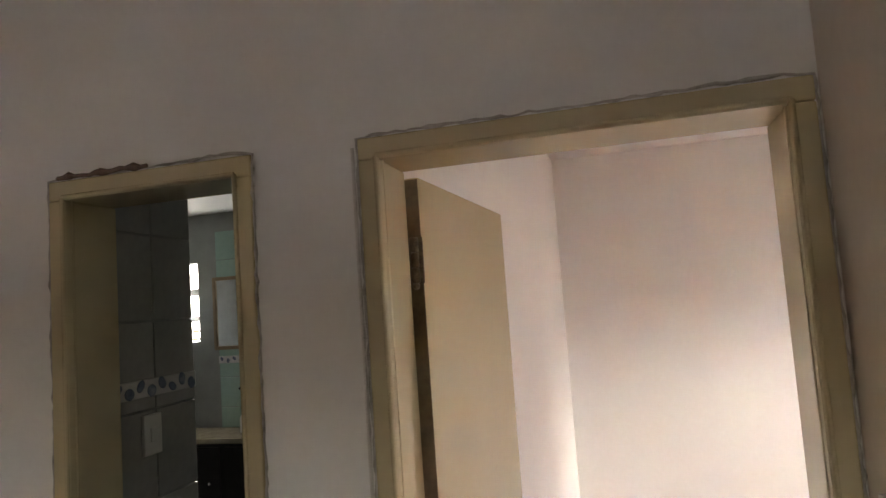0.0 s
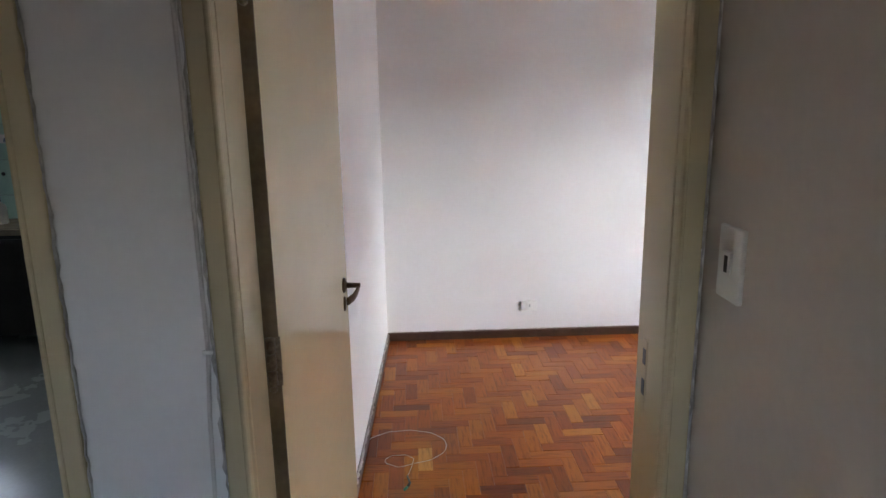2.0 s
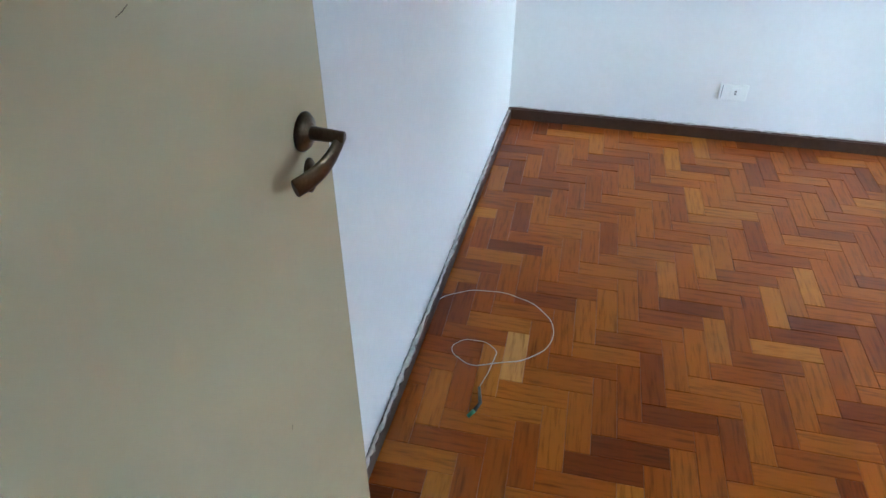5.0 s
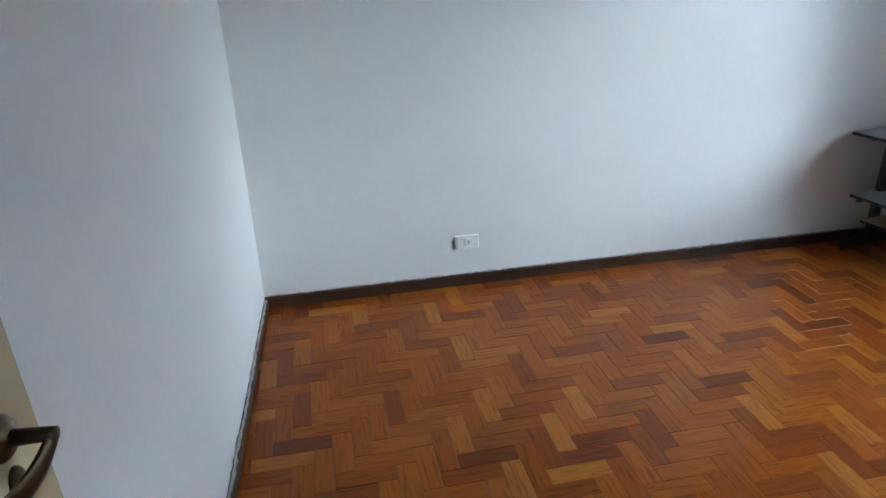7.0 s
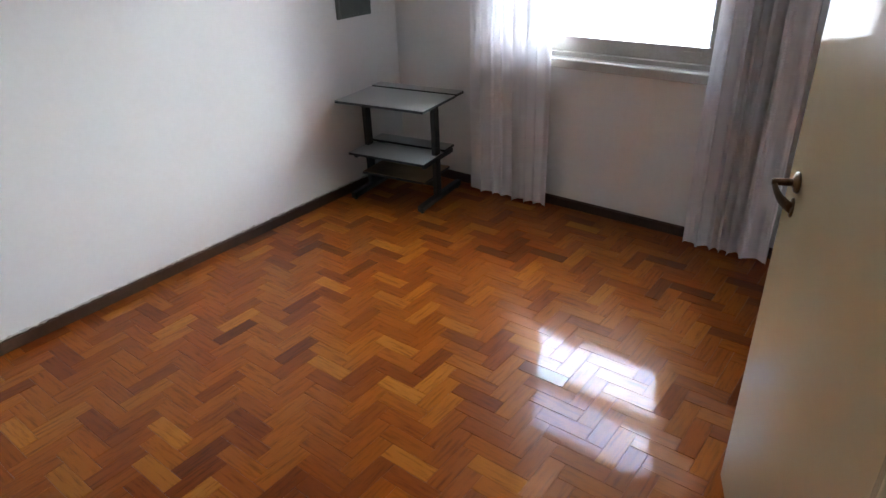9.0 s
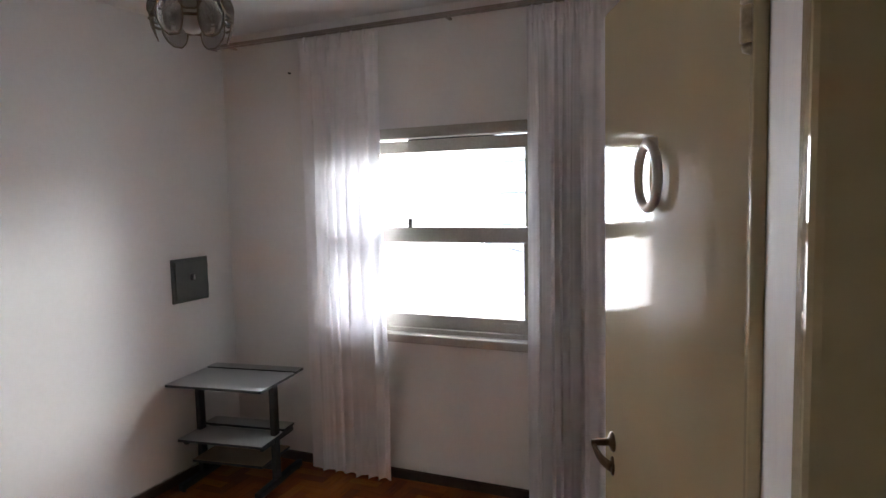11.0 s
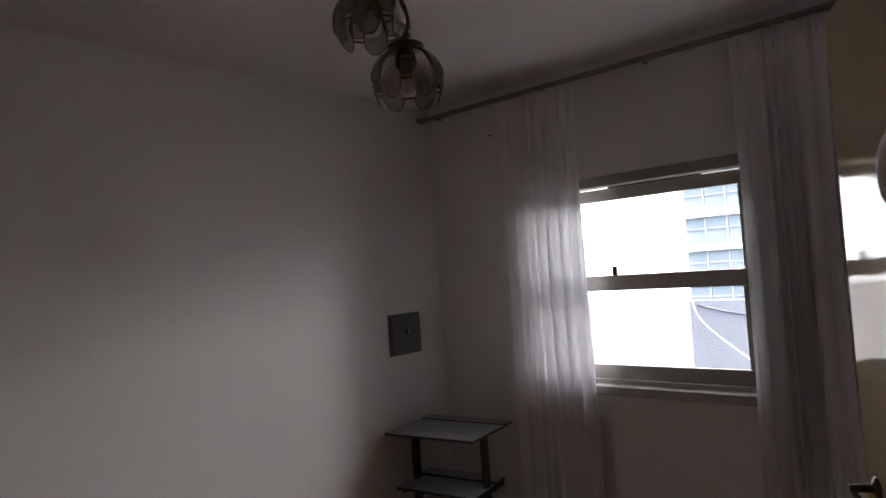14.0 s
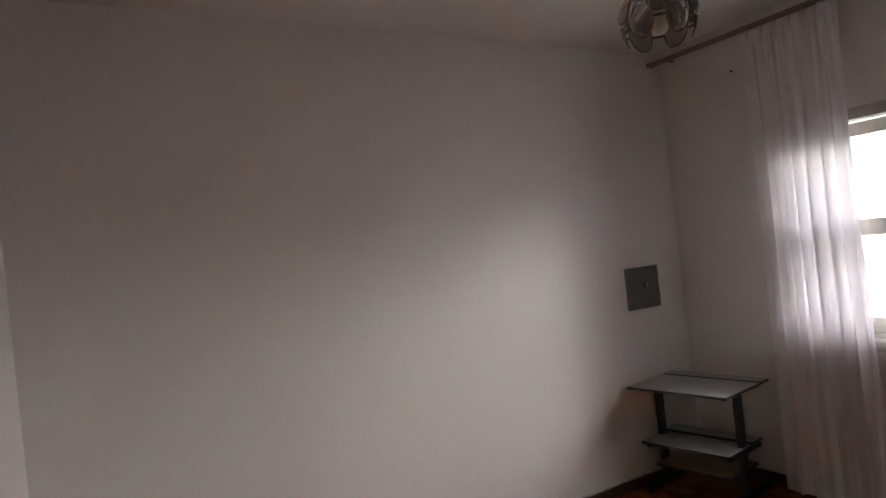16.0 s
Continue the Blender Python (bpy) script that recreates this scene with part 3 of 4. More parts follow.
def pleats(c, y0, y1, count):
    for k in range(count):
        y = y0 + (k + 0.5) * (y1 - y0) / count
        part("pleat", tube([(-0.012, y, 2.567), (-0.020, y + 0.003, 2.527), (-0.017, y - 0.002, 2.482)], lambda f: 0.009 * (1 - 0.75 * f) + 0.001, 8), CLOTH, c, "pinched heading pleat", True)
        part("hook", tube([(0.0, y, 2.580), (-0.006, y, 2.572), (-0.004, y, 2.557)], 0.0016, 5), RODPAINT, c)


left_curtain = curtain(1.950, 2.480, 6, 5, "sheer white curtain, lit through by the window beside it")
pleats(left_curtain, 1.985, 2.455, 6)
right_curtain = curtain(0.70, 1.110, 6, 9, "gathered white sheer curtain hanging to the floor")
pleats(right_curtain, 0.715, 1.10, 7)

rail = thing("curtain_rail", Matrix.Identity(4), "long double brown-grey curtain rail under the ceiling", "curtain rail")
for dx in (-0.012, 0.024):
    part("track", box((WIN - 0.10 + dx - 0.009, 0.20, 2.576), (WIN - 0.10 + dx + 0.009, 3.105, 2.594), 0.003, 2), RODPAINT, rail, "slim painted track")
for y in (0.3, 1.55, 3.0):
    part("bracket", box((WIN - 0.11, y - 0.008, 2.579), (WIN + 0.004, y + 0.008, 2.591), 0.002, 1), RODPAINT, rail)
for y in (0.20, 3.105):
    part("end_cap", box((WIN - 0.126, y - 0.006, 2.570), (WIN - 0.062, y + 0.006, 2.598), 0.003, 2), RODPAINT, rail)


# ---- computer table in the corner ----
def work_table():
    t = thing("printer_table", pose(3.285, 2.795, 0, 0, 0, 8), "small grey-topped steel computer table with lower shelves", "table")

    def board(name, x0, x1, y0, y1, z, mat, label, thick=0.016):
        b = part(name, box((x0, y0, z - thick), (x1, y1, z - 0.0012), 0.002, 1), TABLE_STEEL, t, label)
        part("laminate", box((x0 + 0.002, y0 + 0.002, z - 0.0012), (x1 - 0.002, y1 - 0.002, z + 0.001), 0.0008, 1), mat, b, "pale grey laminate face")

    board("tabletop", -0.27, 0.10, -0.305, 0.305, 0.630, LAMINATE, "grey laminate top with black edge")
    board("rear_top", 0.112, 0.205, -0.305, 0.305, 0.634, LAMINATE, "narrow raised rear strip")
    board("shelf", -0.235, 0.0, -0.27, 0.27, 0.305, LAMINATE, "grey laminate middle shelf")
    board("rear_shelf", 0.012, 0.13, -0.27, 0.27, 0.318, LAMINATE, "narrow rear shelf")
    board("bottom_shelf", -0.17, 0.14, -0.228, 0.228, 0.165, CHIP, "brown bottom board")
    for s in (-1, 1):
        y = s * 0.245
        part("upright", box((-0.075, y - 0.016, 0.05), (-0.025, y + 0.016, 0.614), 0.004, 2), TABLE_STEEL, t, "black square steel upright")
        part("foot", box((-0.26, y - 0.018, 0.012), (0.22, y + 0.018, 0.05), 0.006, 2), TABLE_STEEL, t, "black steel foot bar")
        part("arm", box((-0.20, y - 0.012, 0.590), (0.215, y + 0.012, 0.6135), 0.003, 1), TABLE_STEEL, t)
        part("shelf_arm", box((-0.20, y - 0.012, 0.262), (0.14, y + 0.012, 0.2885), 0.003, 1), TABLE_STEEL, t)
        for x in (-0.235, 0.195):
            part("pad", lathe([(0.012, 0), (0.012, 0.013)], 12, None, (x, y, 0)), BLACK, t)
    part("cross_bar", box((-0.062, -0.229, 0.10), (-0.040, 0.229, 0.14), 0.003, 1), TABLE_STEEL, t)
    return t


work_table()


# ---- wall fittings ----
def breaker_box():
    b = thing("breaker_box", pose(3.260, FAR, 1.186), "small grey painted metal breaker box on the wall", "breaker box")
    w, h = 0.139, 0.129
    part("body", box((-w, -0.012, -h), (w, 0.02, h), 0.003, 2), BOXGREY, b, "grey metal rim")
    d = part("cover", box((-w + 0.016, -0.024, -h + 0.016), (w - 0.016, -0.0115, h - 0.016), 0.003, 2), BOXGREY, b, "hinged grey metal cover")
    part("latch", box((-0.016, -0.032, -0.004), (0.004, -0.0235, 0.034), 0.003, 2), BLACK, d, "dark turn latch")
    part("lock", lathe([(0.009, 0), (0.009, 0.006), (0.006, 0.008)], 14), BLACK, d, "", True).matrix_world = pose(3.248, FAR - 0.0235, 1.160, 90)
    part("label_plate", box((0.006, -0.0262, 0.0), (0.022, -0.0238, 0.028)), CHROME, d)
    for z in (-0.07, 0.06):
        part("hinge", tube([(w - 0.015, -0.022, z), (w - 0.015, -0.022, z + 0.03)], 0.004, 8), BOXGREY, d, "", True)
    return b


breaker_box()


def outlet():
    o = thing("wall_outlet", pose(0.978, FAR, 0.227), "white plastic wall outlet plate with one socket", "outlet")
    part("plate", box((-0.059, -0.010, -0.036), (0.059, 0, 0.036), 0.004, 3), PLATE, o)
    part("socket", box((-0.012, -0.0125, -0.021), (0.030, -0.0095, 0.021), 0.003, 2), PLATE, o, "raised socket insert")
    for z in (-0.007, 0.004):
        part("pin_hole", box((0.004, -0.0131, z), (0.012, -0.0124, z + 0.006)), BLACK, o)
    part("module_gap", box((-0.050, -0.0106, -0.030), (-0.0475, -0.0099, 0.030)), BLACK, o)
    return o


outlet()


def switch():
    s = thing("light_switch", pose(HALL_R, -0.110, 1.337), "white plastic hallway switch plate with black slot", "light switch")
    part("plate", box((-0.010, -0.038, -0.062), (0, 0.038, 0.062), 0.004, 3), PLATE, s)
    part("rocker", box((-0.014, -0.012, -0.018), (-0.0095, 0.014, 0.020), 0.002, 2), PLATE, s, "small rocker")
    part("slot", box((-0.0150, -0.004, -0.014), (-0.0138, 0.006, 0.014)), BLACK, s, "black slot")
    return s


switch()

nail = tagged(link("wall_nail", tube([(WIN - 0.02, 2.60, 2.40), (WIN + 0.01, 2.60, 2.402)], 0.005, 8), STEEL), "small dark nail driven into the plaster", "nail")


cable = thing("wall_cable", Matrix.Identity(4), "thin white cable run down the hallway wall beside the casing", "cable")
x0 = DX0 - CW
part("cord", tube([(x0 - 0.014, -0.005, DTOP + 0.03), (x0 - 0.013, -0.006, 1.6), (x0 - 0.014, -0.005, 1.17), (x0 - 0.022, -0.007, 1.05), (x0 - 0.038, -0.006, 0.6), (x0 - 0.050, -0.005, 0.01)], 0.0042, 8), CABLE, cable, "", True)
for z in (1.17, 0.42):
    part("clip", box((x0 - 0.032 if z < 1 else x0 - 0.024, -0.011, z - 0.004), (x0 - 0.058 if z < 1 else x0 - 0.004, 0.0, z + 0.004), 0.002, 1), PLATE, cable, "small white cable clip")


# ---- pendant lamp ----
def petal(az, top_r, wide, r0, z0, r1, z1, outward, rim):
    """A curved rounded-end glass panel between two heights, on a bulging shell, and the lead line round it."""
    bm, border = bmesh.new(), []
    rows, cols, grid = 14, 8, []

    def place(f, u):
        ang = az + u * wide * (0.55 + 0.45 * math.sin(math.pi * min(f * 0.62, 0.5))) * (1.0 if f < 0.72 else math.sqrt(max(0.02, 1 - ((f - 0.72) / 0.30) ** 2)))
        th = z0 + (z1 - z0) * f
        r = r0 * math.sin(th) + outward
        return Vector((r * math.cos(ang), r * math.sin(ang), r1 * math.cos(th)))

    for j in range(rows + 1):
        grid.append([bm.verts.new(place(j / rows, -1 + 2 * i / cols)) for i in range(cols + 1)])
    for a, b in zip(grid, grid[1:]):
        for i in range(cols):
            bm.faces.new((a[i], a[i + 1], b[i + 1], b[i]))
    border = [v.co.copy() for v in [r[0] for r in grid] + grid[-1][1:-1] + [r[-1] for r in grid[::-1]] + grid[0][-2:0:-1]]
    bmesh.ops.solidify(bm, geom=bm.faces[:], thickness=0.003)
    return bm, border


def pendant(parent_name, at, drop, turn, label):
    p = thing(parent_name, pose(*at, 0, 0, turn), label, "pendant lamp", "pendant lamps")
    r = 0.117
    count = 6
    for k in range(count):
        az = 2 * math.pi * k / count
        for wide, z0, z1, out, half in ((0.36, 0.42, 2.18, 0.0, 0.0), (0.27, 0.38, 1.60, 0.006, math.pi / count)):
            bm, border = petal(az + half, 0, wide, r, z0, r, z1, out, 0)
            g = part("glass_petal", bm, SMOKE, p, "smoked glass petal", True)
            part("lead_line", tube(border, 0.0024, 6, None, True), BRASS, g, "dark bronze edging", True)
        a = az + math.pi / count
        for th in (1.18, 1.72):
            x, y, z = (r + 0.004) * math.sin(th) * math.cos(a), (r + 0.004) * math.sin(th) * math.sin(a), r * math.cos(th)
            w = 0.018
            part("clip", tube([(x + w * math.sin(a), y - w * math.cos(a), z), (x - w * math.sin(a), y + w * math.cos(a), z)], 0.0042, 6), BRASS, p)
    part("cap", lathe([(0.010, 0.172), (0.016, 0.168), (0.020, 0.160), (0.014, 0.150), (0.026, 0.140), (0.058, 0.128), (0.062, 0.120), (0.020, 0.118)], 24), BRASS, p, "turned dark bronze cap", True)
    part("socket", lathe([(0.021, 0.062), (0.023, 0.066), (0.023, 0.118), (0.018, 0.119)], 18), BLACK, p, "dark lamp socket", True)
    part("bulb", lathe([(0.004, -0.045), (0.020, -0.040), (0.031, -0.022), (0.033, -0.004), (0.028, 0.018), (0.018, 0.040), (0.015, 0.062)], 20), BULB, p, "unlit opal bulb", True)
    n = max(4, int((drop - 0.17) / 0.024))
    for k in range(n):
        z = 0.172 + (k + 0.5) * (drop - 0.17) / n
        lean = 0.0015 * math.sin(k * 1.9)
        hgt, wid = (drop - 0.17) / n * 0.66, 0.0072
        pts = []
        for s in range(12):
            a = 2 * math.pi * s / 12
            u, v = wid * math.cos(a), hgt * math.sin(a)
            pts.append((u + lean, lean, z + v) if k % 2 else (lean, u + lean, z + v))
        part("chain_link", tube(pts, 0.0017, 5, None, True), BRASS, p)
    return p


LB, LA = (1.868, 1.634, 2.190), (1.760, 1.675, 2.375)
pendant("pendant_lamp", LB, CEILING - 0.025 - LB[2], 12, "low smoked-glass petal pendant lamp on a bronze chain")
pendant("pendant_lamp", LA, CEILING - 0.025 - LA[2], 40, "higher smoked-glass petal pendant lamp on a short chain")
rose = thing("ceiling_rose", pose(1.82, 1.652, CEILING), "round bronze ceiling rose carrying two pendants", "ceiling rose")
part("dish", lathe([(0.012, -0.030), (0.050, -0.026), (0.085, -0.014), (0.092, -0.004), (0.092, 0.001)], 28), BRASS, rose, "", True)


# ---- loose wire on the floor ----
def wire():
    rnd = random.Random(8)
    pts = []
    for k in range(100):
        f = k / 99
        if f < 0.6:
            a = 2.75 - f / 0.6 * 4.0
            c, r = (0.135, 1.680), (0.200, 0.155)
        else:
            a = -1.25 - (f - 0.6) / 0.4 * 5.0
            c, r = (0.112, 1.560), (0.066 + 0.12 * max(0.0, 0.68 - f) , 0.045 + 0.16 * max(0.0, 0.68 - f))
        pts.append((c[0] + r[0] * math.cos(a), c[1] + r[1] * math.sin(a), 0.005 + 0.003 * math.sin(k * 0.4) ** 2))
    pts += [(0.166, 1.49, 0.005), (0.150, 1.43, 0.005)]
    w = thing("loose_wire", Matrix.Identity(4), "thin white loose wire curled on the parquet", "wire")
    part("cord", tube(pts, 0.0011, 6), CABLE, w, "", True)
    end = Vector(pts[-1])
    part("plug", tube([end, end + Vector((0.012, -0.055, 0.002)), end + Vector((0.0, -0.085, 0.002))], lambda f: 0.004 + 0.002 * f, 8), BLACK, w, "dark sleeve", True)
    part("tip", tube([end + Vector((0.0, -0.085, 0.002)), end + Vector((-0.012, -0.105, 0.002))], 0.006, 8), GREEN, w, "green connector tip", True)


wire()


# ---- bathroom beyond the hallway ----
PX, PY, BF = -0.95, 0.505, 3.60      # tiled return beside the door, far bathroom wall
wall("wall_bath", [((-3.16, BF, 0), (-0.2, BF + 0.12, CEILING)), ((-3.42, BF, 0), (-3.16, BF + 0.12, 1.57)), ((-3.42, BF, 2.25), (-3.16, BF + 0.12, CEILING)),
                   ((-3.42, BF + 0.04, 1.97), (-3.16, BF + 0.08, 2.03)), ((-3.42, BF + 0.04, 1.74), (-3.16, BF + 0.08, 1.79)),
                   ((-3.5, PY, 0), (-3.42, BF, CEILING)), ((-3.5, TH, 0), (PX - 0.008, PY - 0.008, CEILING)), ((-0.212, TH, 0), (-0.2, BF, CEILING))], GROUT, "grouted bathroom wall with tiles")


def part_mesh(name, bm, material):
    me = bpy.data.meshes.new(name)
    bm.to_mesh(me)
    bm.free()
    me.materials.append(material)
    return me


def bath_tiles():
    green = part_mesh("tile", box((0, 0, 0), (0.196, 0.007, 0.246), 0.002, 1), TILE_GREEN)
    grey = part_mesh("tile", box((0, 0, 0), (0.007, 0.176, 0.246), 0.002, 1), TILE_GREY)
    host = bpy.data.objects["wall_bath"]
    for i in range(12):
        for j in range(10):
            if -2.97 + i * 0.2 > -1.9:
                continue
            ob = new("tile", green)
            ob.location = (-2.97 + i * 0.2, BF - 0.0075, 0.01 + j * 0.25)
            ob.parent = host
    for i in range(2):
        for j in range(10):
            ob = new("tile", grey)
            ob.location = (PX - 0.0075, TH + 0.002 + i * 0.179, 0.01 + j * 0.25)
            ob.parent = host


bath_tiles()


def border(name, lo, hi, along, count):
    b = tagged(link(name, box(lo, hi, 0.002, 1), BORDER), "white decorative tile border with blue leaves", "trim", kind="structure")
    rnd = random.Random(21)
    for k in range(count):
        f = (k + 0.5) / count
        c = [lo[i] + (hi[i] - lo[i]) * (f if i == along else 0.5) for i in range(3)]
        bm = lathe([(0.017, 0), (0.014, 0.002), (0.004, 0.003)], 10)
        bmesh.ops.scale(bm, verts=bm.verts, vec=(1.2, 0.75 + 0.4 * rnd.random(), 1))
        bmesh.ops.rotate(bm, verts=bm.verts, matrix=Matrix.Rotation(rnd.uniform(0, 3), 3, "Z"))
        bmesh.ops.rotate(bm, verts=bm.verts, matrix=Matrix.Rotation(radians(90), 3, "Y" if along == 1 else "X"))
        face = Vector(c)
        if along == 1:
            face.x = hi[0] - 0.0005
        else:
            face.y = lo[1] + 0.0005
        bmesh.ops.translate(bm, verts=bm.verts, vec=face + Vector((0, 0, 0.008 * (-1) ** k)))
        part("leaf_motif", bm, BLUE_LEAF, b)


border("trim_border_1", (PX - 0.001, TH + 0.004, 1.545), (PX + 0.005, PY - 0.004, 1.595), 1, 8)
border("trim_border_2", (-2.97, BF - 0.016, 1.375), (-1.9, BF - 0.0085, 1.435), 0, 18)
s = thing("light_switch", pose(PX, 0.298, 1.44), "white switch plate on grey bathroom tiles", "light switch")
part("plate", box((-0.001, -0.036, -0.056), (0.010, 0.036, 0.056), 0.004, 3), PLATE, s)
part("rocker", box((0.0095, -0.012, -0.02), (0.013, 0.012, 0.02), 0.002, 2), PLATE, s)

v = thing("vanity", pose(-2.75, BF - 0.23, 0), "dark bathroom vanity with a beige stone top", "vanity")
part("cabinet", box((-0.46, -0.20, 0.10), (0.60, 0.22, 0.80), 0.004, 2), DARKWOOD, v, "dark cabinet body")
part("countertop", box((-0.48, -0.24, 0.80), (0.62, 0.22, 0.84), 0.006, 3), STONE, v, "beige stone counter")
for x in (-0.20, 0.33):
    d = part("door", box((x - 0.24, -0.219, 0.13), (x + 0.24, -0.2005, 0.77), 0.003, 2), DARKWOOD, v)
    bm = lathe([(0.006, 0), (0.006, 0.012), (0.012, 0.016), (0.010, 0.024)], 12)
    bmesh.ops.rotate(bm, verts=bm.verts, matrix=Matrix.Rotation(radians(90), 3, "X"))
    bmesh.ops.translate(bm, verts=bm.verts, vec=(x + 0.16, -0.218, 0.5))
    part("knob", bm, CHROME, d, "", True)
for x in (-0.40, 0.54):
    for y in (-0.17, 0.12):
        part("leg", box((x - 0.025, y, 0.0), (x + 0.025, y + 0.05, 0.10), 0.003, 1), DARKWOOD, v)
b = thing("soap_bottle", pose(-2.62, BF - 0.22, 0.84), "white soap pump bottle on the stone counter", "soap bottle")
part("bottle", lathe([(0.030, 0), (0.034, 0.006), (0.034, 0.11), (0.026, 0.13), (0.012, 0.14), (0.012, 0.15)], 18), PLATE, b, "", True)
part("pump", tube([(0, 0, 0.148), (0, 0, 0.19), (0.0, -0.012, 0.196), (0.0, -0.036, 0.192)], 0.006, 8), BLACK, b, "dark pump head", True)
mv = thing("shower_valve", pose(-2.60, BF - 0.0075, 1.84, 90), "round chrome shower valve on green tiles", "valve")
part("escutcheon", lathe([(0.055, -0.001), (0.050, 0.008), (0.028, 0.018)], 20), CHROME, mv, "", True)
part("knob", lathe([(0.018, 0.016), (0.018, 0.045), (0.040, 0.050), (0.042, 0.07), (0.030, 0.08)], 8), CHROME, mv, "", True)
for k in range(3):
    o = tagged(link("tap_stub", lathe([(0.013, -0.001), (0.013, 0.008), (0.008, 0.011)], 12), BLACK), "small dark tap stub on the tiles", "tap stub", "tap stubs")
    o.matrix_world = pose(-2.78 + 0.085 * k, BF - 0.0075, 1.16, 90)
mf = thing("wall_mirror", pose(-2.95, BF - 0.012, 1.80), "framed bathroom mirror on the tiles", "mirror")
part("glass", box((-0.02, -0.006, -0.28), (0.20, 0.004, 0.28)), MIRROR, mf)
for lo, hi in (((-0.05, -0.018, -0.31), (-0.02, 0.005, 0.31)), ((0.20, -0.018, -0.31), (0.23, 0.005, 0.31)), ((-0.02, -0.018, 0.28), (0.20, 0.005, 0.31)), ((-0.02, -0.018, -0.31), (0.20, 0.005, -0.28))):
    part("frame", box(lo, hi, 0.004, 2), CHIP, mf)
wb = thing("window_2", Matrix.Identity(4), "small louvred bathroom window with glass slats", "window")
wb["kind"] = "structure"
for k in range(5):
    part("louvre", box((-3.405, BF + 0.02, 1.515 + k * 0.157), (-3.135, BF + 0.026, 1.645 + k * 0.157), 0.001, 1), PANE, wb).visible_shadow = False
for x in (-3.42, -3.135):
    part("window_frame", box((x, BF + 0.004, 1.5), (x + 0.015, BF + 0.05, 2.3), 0.003, 1), FRAMEPAINT, wb)
tl = thing("toilet", pose(-1.90, 3.30, 0), "white ceramic toilet with closed lid", "toilet")
bm = lathe([(0.11, 0), (0.10, 0.05), (0.10, 0.18), (0.16, 0.32), (0.19, 0.39)], 24)
bmesh.ops.scale(bm, verts=bm.verts, vec=(0.9, 1.1, 1))
part("bowl", bm, CERAMIC, tl, "", True)
bm = lathe([(0.195, 0.392), (0.20, 0.400), (0.195, 0.420), (0.10, 0.428)], 24)
bmesh.ops.scale(bm, verts=bm.verts, vec=(0.9, 1.1, 1))
part("lid", bm, CERAMIC, tl, "", True)
part("tank", box((-0.19, 0.15, 0.38), (0.19, 0.296, 0.72), 0.02, 3), CERAMIC, tl)
tagged(link("floor_bath", box((-3.42, 0.0, -0.011), (-0.212, 3.60, 0.0)), TILE_GREY), "grey tiled bathroom floor", "floor", kind="structure")


# ---- outside the window ----
def tower():
    t = thing("office_building", pose(66, 24.6, -12), "pale glass-fronted office building with white floor bands", "building")
    depth, width, floors, fh, pod, first = 18, 60, 12, 3.36, 8.9, 7.34
    part("core", box((0.6, -width + 0.6, pod - 0.5), (depth, -0.6, first + floors * fh)), CONCRETE, t)
    part("podium", box((-0.4, -width, 0), (depth, 0, pod), 0.1, 1), CONCRETE, t, "plain grey rendered lower wall")
    for k in range(1, floors + 1):
        part("floor_band", box((-0.2, -width, first + k * fh - 0.35), (0.6, 0, first + k * fh + 0.25), 0.03, 1), SLAB, t, "white floor band")
    bay = 2.1
    pane = part_mesh("window", box((0.15, 0.08, 0.0), (0.25, bay - 0.08, fh - 0.62)), FACADE_GLASS)
    bar = part_mesh("mullion", box((0.0, -0.07, 0.0), (0.35, 0.07, fh - 0.6)), FACADE_FRAME)
    mid = part_mesh("transom", box((0.05, 0.08, 1.55), (0.30, bay - 0.08, 1.65)), FACADE_FRAME)
    for k in range(7):
        for i in range(14):
            z, y = first + k * fh + 0.26, -(i + 1) * bay
            w = new("window", pane)
            w.location = (0, y, z)
            w.parent = t
            for nm, me in (("mullion", bar), ("transom", mid)):
                o = new(nm, me)
                o.parent = w
    part("roof", box((-0.2, -width, first + floors * fh + 0.25), (depth, 0, first + floors * fh + 0.9), 0.05, 1), SLAB, t)


tower()
# glowing sheet added behind the building in place of white sky
tagged(link("backdrop", box((210, -300, -12), (211, 500, 150)), HAZE_GLOW), "pale glowing sheet standing in for bright haze over the far city", "backdrop", kind="structure")
cord = thing("overhead_cable", Matrix.Identity(4), "pale service cable slung between the buildings", "cable")
a, b = Vector((WIN + 0.195, 0.96, 0.80)), Vector((65.7, 24.3, -3.3))
part("cord", tube([a.lerp(b, (k / 40) ** 2) - Vector((0, 0, 0.5 * math.sin(math.pi * (k / 40) ** 2))) for k in range(41)], lambda f: 0.004 + 0.03 * f * f, 6), CABLE, cord, "", True)
cord = thing("overhead_cable", Matrix.Identity(4), "dark sagging cable fixed along the grey wall", "cable")
part("cord", tube([(65.55, 23.8 - 16.0 * f, -3.6 - 1.3 * math.sin(math.pi * f)) for f in [k / 24 for k in range(25)]], 0.07, 6), STEEL, cord, "", True)


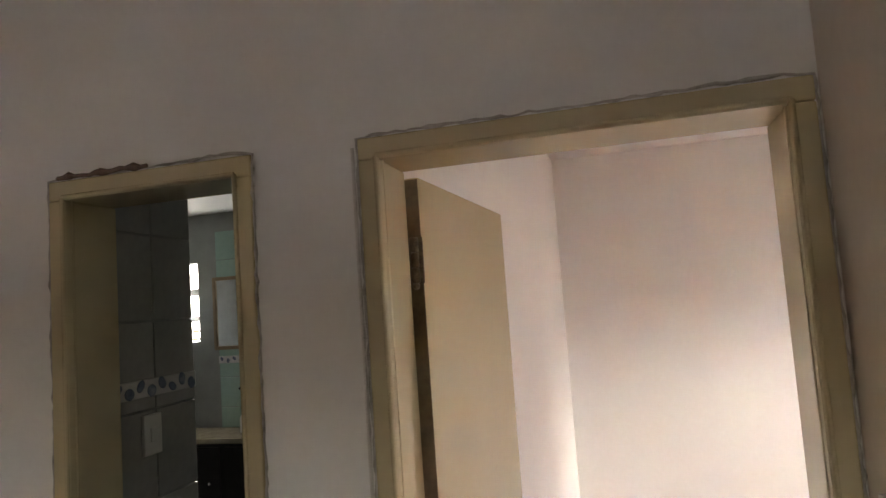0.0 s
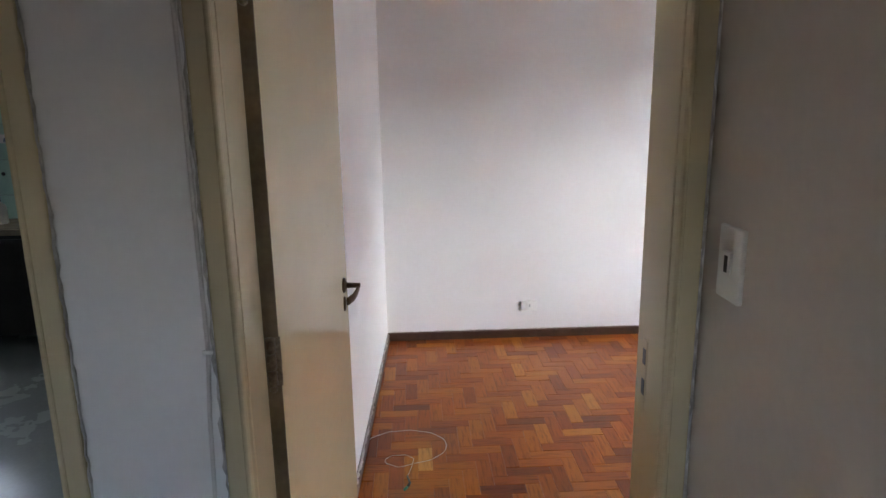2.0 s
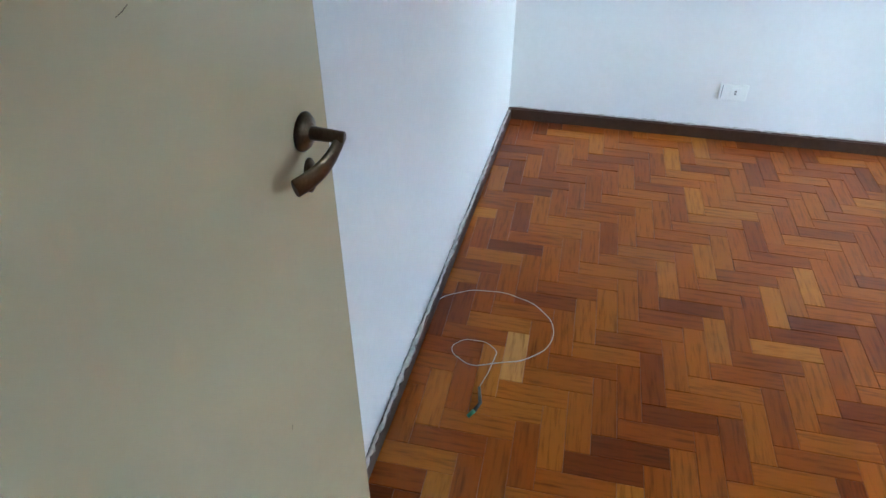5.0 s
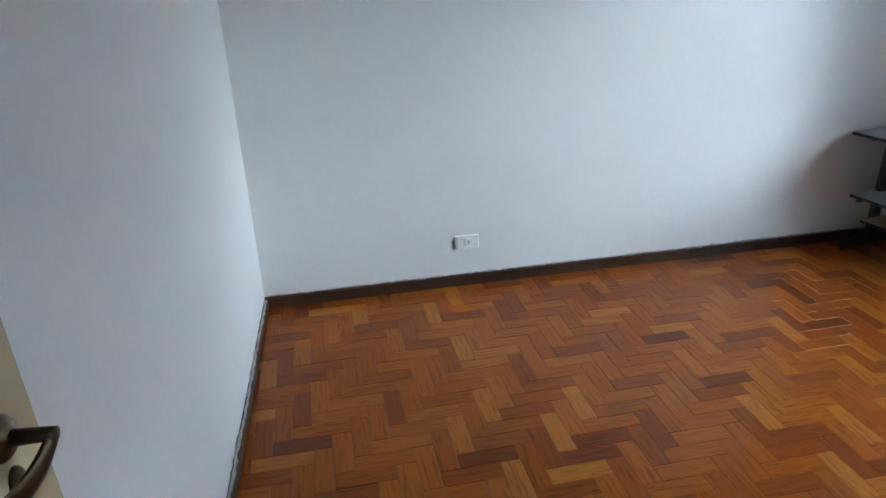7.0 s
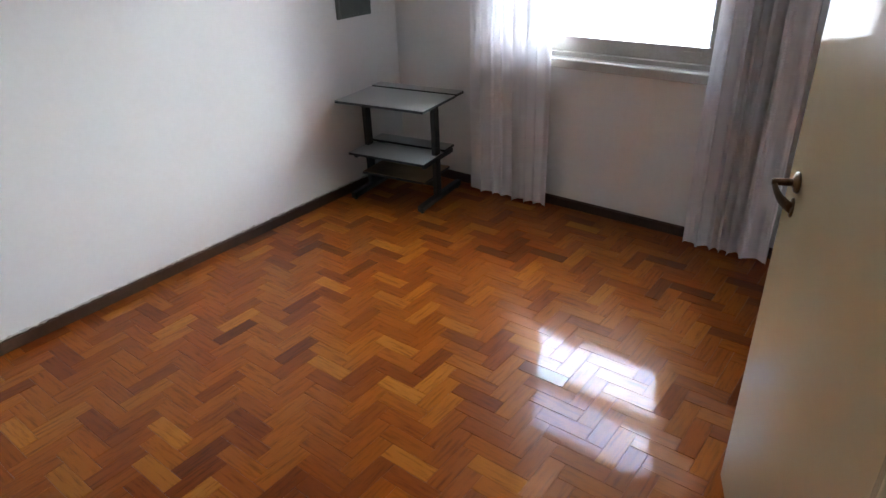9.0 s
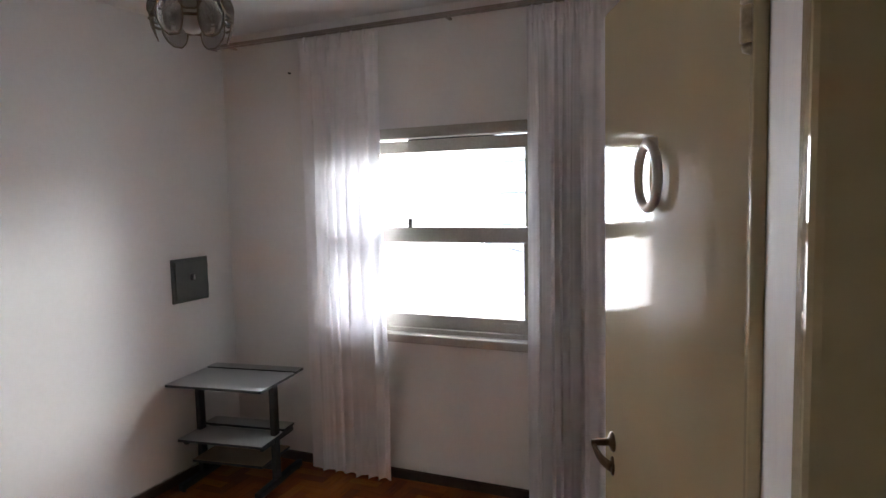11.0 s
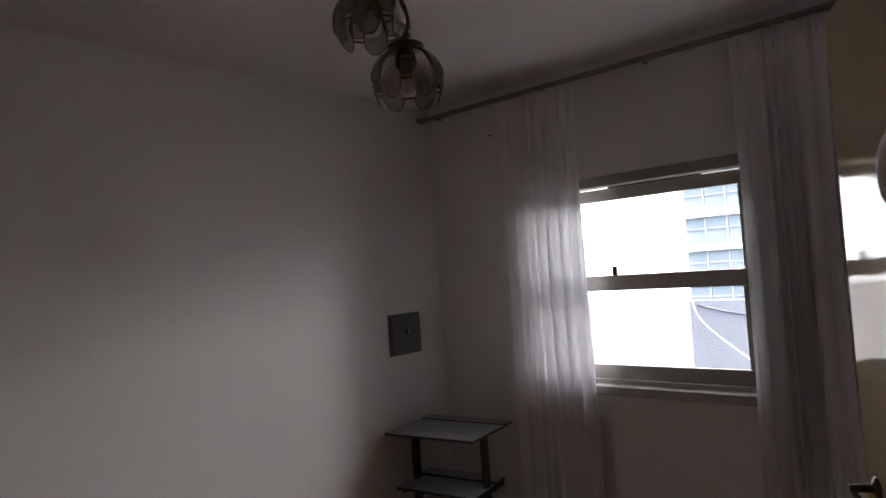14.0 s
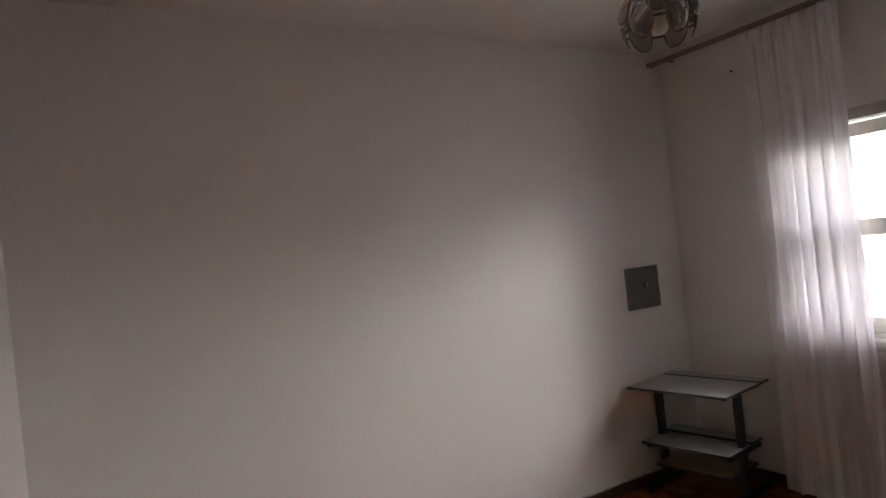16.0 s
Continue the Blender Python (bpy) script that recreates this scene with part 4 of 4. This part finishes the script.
# ---- parquet ----
def block_mesh(name, long_x):
    """One block, 6.5 by 19.5 cm, with eased top edges; UV runs along its length."""
    w, h, e = 0.0648 / 2, 0.1953 / 2, 0.0010
    a, b = (h, w) if long_x else (w, h)
    verts = [(-a, -b, -0.012), (a, -b, -0.012), (a, b, -0.012), (-a, b, -0.012), (-a, -b, -e), (a, -b, -e), (a, b, -e), (-a, b, -e),
             (-a + e, -b + e, 0), (a - e, -b + e, 0), (a - e, b - e, 0), (-a + e, b - e, 0)]
    faces = [(8, 9, 10, 11)] + [(k, (k + 1) % 4, (k + 1) % 4 + 4, k + 4) for k in range(4)] + [(k + 4, (k + 1) % 4 + 4, (k + 1) % 4 + 8, k + 8) for k in range(4)]
    me = bpy.data.meshes.new(name)
    me.from_pydata(verts, [], faces)
    uv = me.uv_layers.new(name="UVMap")
    for loop in me.loops:
        x, y, _ = verts[loop.vertex_index]
        uv.data[loop.index].uv = (x, y) if long_x else (y, x)
    return me, verts, faces


def lay_floor():
    floor = tagged(link("floor", box((-0.2, HALL_B, -0.011), (WIN, FAR, -0.0105)), GAP), "varnished reddish herringbone parquet floor", "floor", kind="structure")
    rnd = random.Random(77)
    W7 = 0.0653
    OX, OY = 0.199 - W7 * 3, 1.475 - W7 * 28
    kinds = {True: block_mesh("block", True), False: block_mesh("block", False)}
    for me, _, _ in kinds.values():
        me.materials.append(BLOCK_ONE)
    near, far = [], []
    for i in range(-8, 66):
        for j in range(-12, 66):
            k = (i - j) % 6
            if k == 0:
                c, long_x = (OX + (i + 1.5) * W7, OY + (j + 0.5) * W7), True
            elif k == 5:
                c, long_x = (OX + (i + 0.5) * W7, OY + (j + 1.5) * W7), False
            else:
                continue
            hx, hy = (0.098, 0.033) if long_x else (0.033, 0.098)
            if c[0] + hx < -0.1 or c[0] - hx > WIN or c[1] - hy > FAR or c[1] + hy < 0.02:
                continue
            near.append((c, long_x))
    near.sort(key=lambda q: (q[0][0] - 1.3) ** 2 + (q[0][1] - 1.75) ** 2)
    near, far = near[:300], near[300:]
    for c, long_x in near:
        ob = new("block", kinds[long_x][0])
        ob.matrix_world = pose(c[0], c[1], rnd.uniform(-0.0006, 0.0004), rnd.gauss(0, 0.33), rnd.gauss(0, 0.33), rnd.gauss(0, 0.15))
        ob.parent = floor
        if not long_x and abs(c[0] - 0.2317) < 0.02 and abs(c[1] - 1.573) < 0.03:
            ob.material_slots[0].link = "OBJECT"
            ob.material_slots[0].material = BLOCK_PALE
    verts, faces, uvs = [], [], []
    for c, long_x in far:
        m = pose(c[0], c[1], rnd.uniform(-0.0006, 0.0004), rnd.gauss(0, 0.33), rnd.gauss(0, 0.33), rnd.gauss(0, 0.15))
        base = len(verts)
        _, vs, fs = kinds[long_x]
        verts += [tuple(m @ Vector(p)) for p in vs]
        for f in fs:
            faces.append(tuple(base + q for q in f))
            uvs += [((vs[q][0], vs[q][1]) if long_x else (vs[q][1], vs[q][0])) for q in f]
    me = bpy.data.meshes.new("blocks")
    me.from_pydata(verts, [], faces)
    uv = me.uv_layers.new(name="UVMap")
    for d, q in zip(uv.data, uvs):
        d.uv = q
    me.materials.append(BLOCK_MANY)
    ob = new("blocks", me)
    ob.parent = floor
    tagged(ob, "varnished parquet blocks along the walls", kind="stuff")


lay_floor()
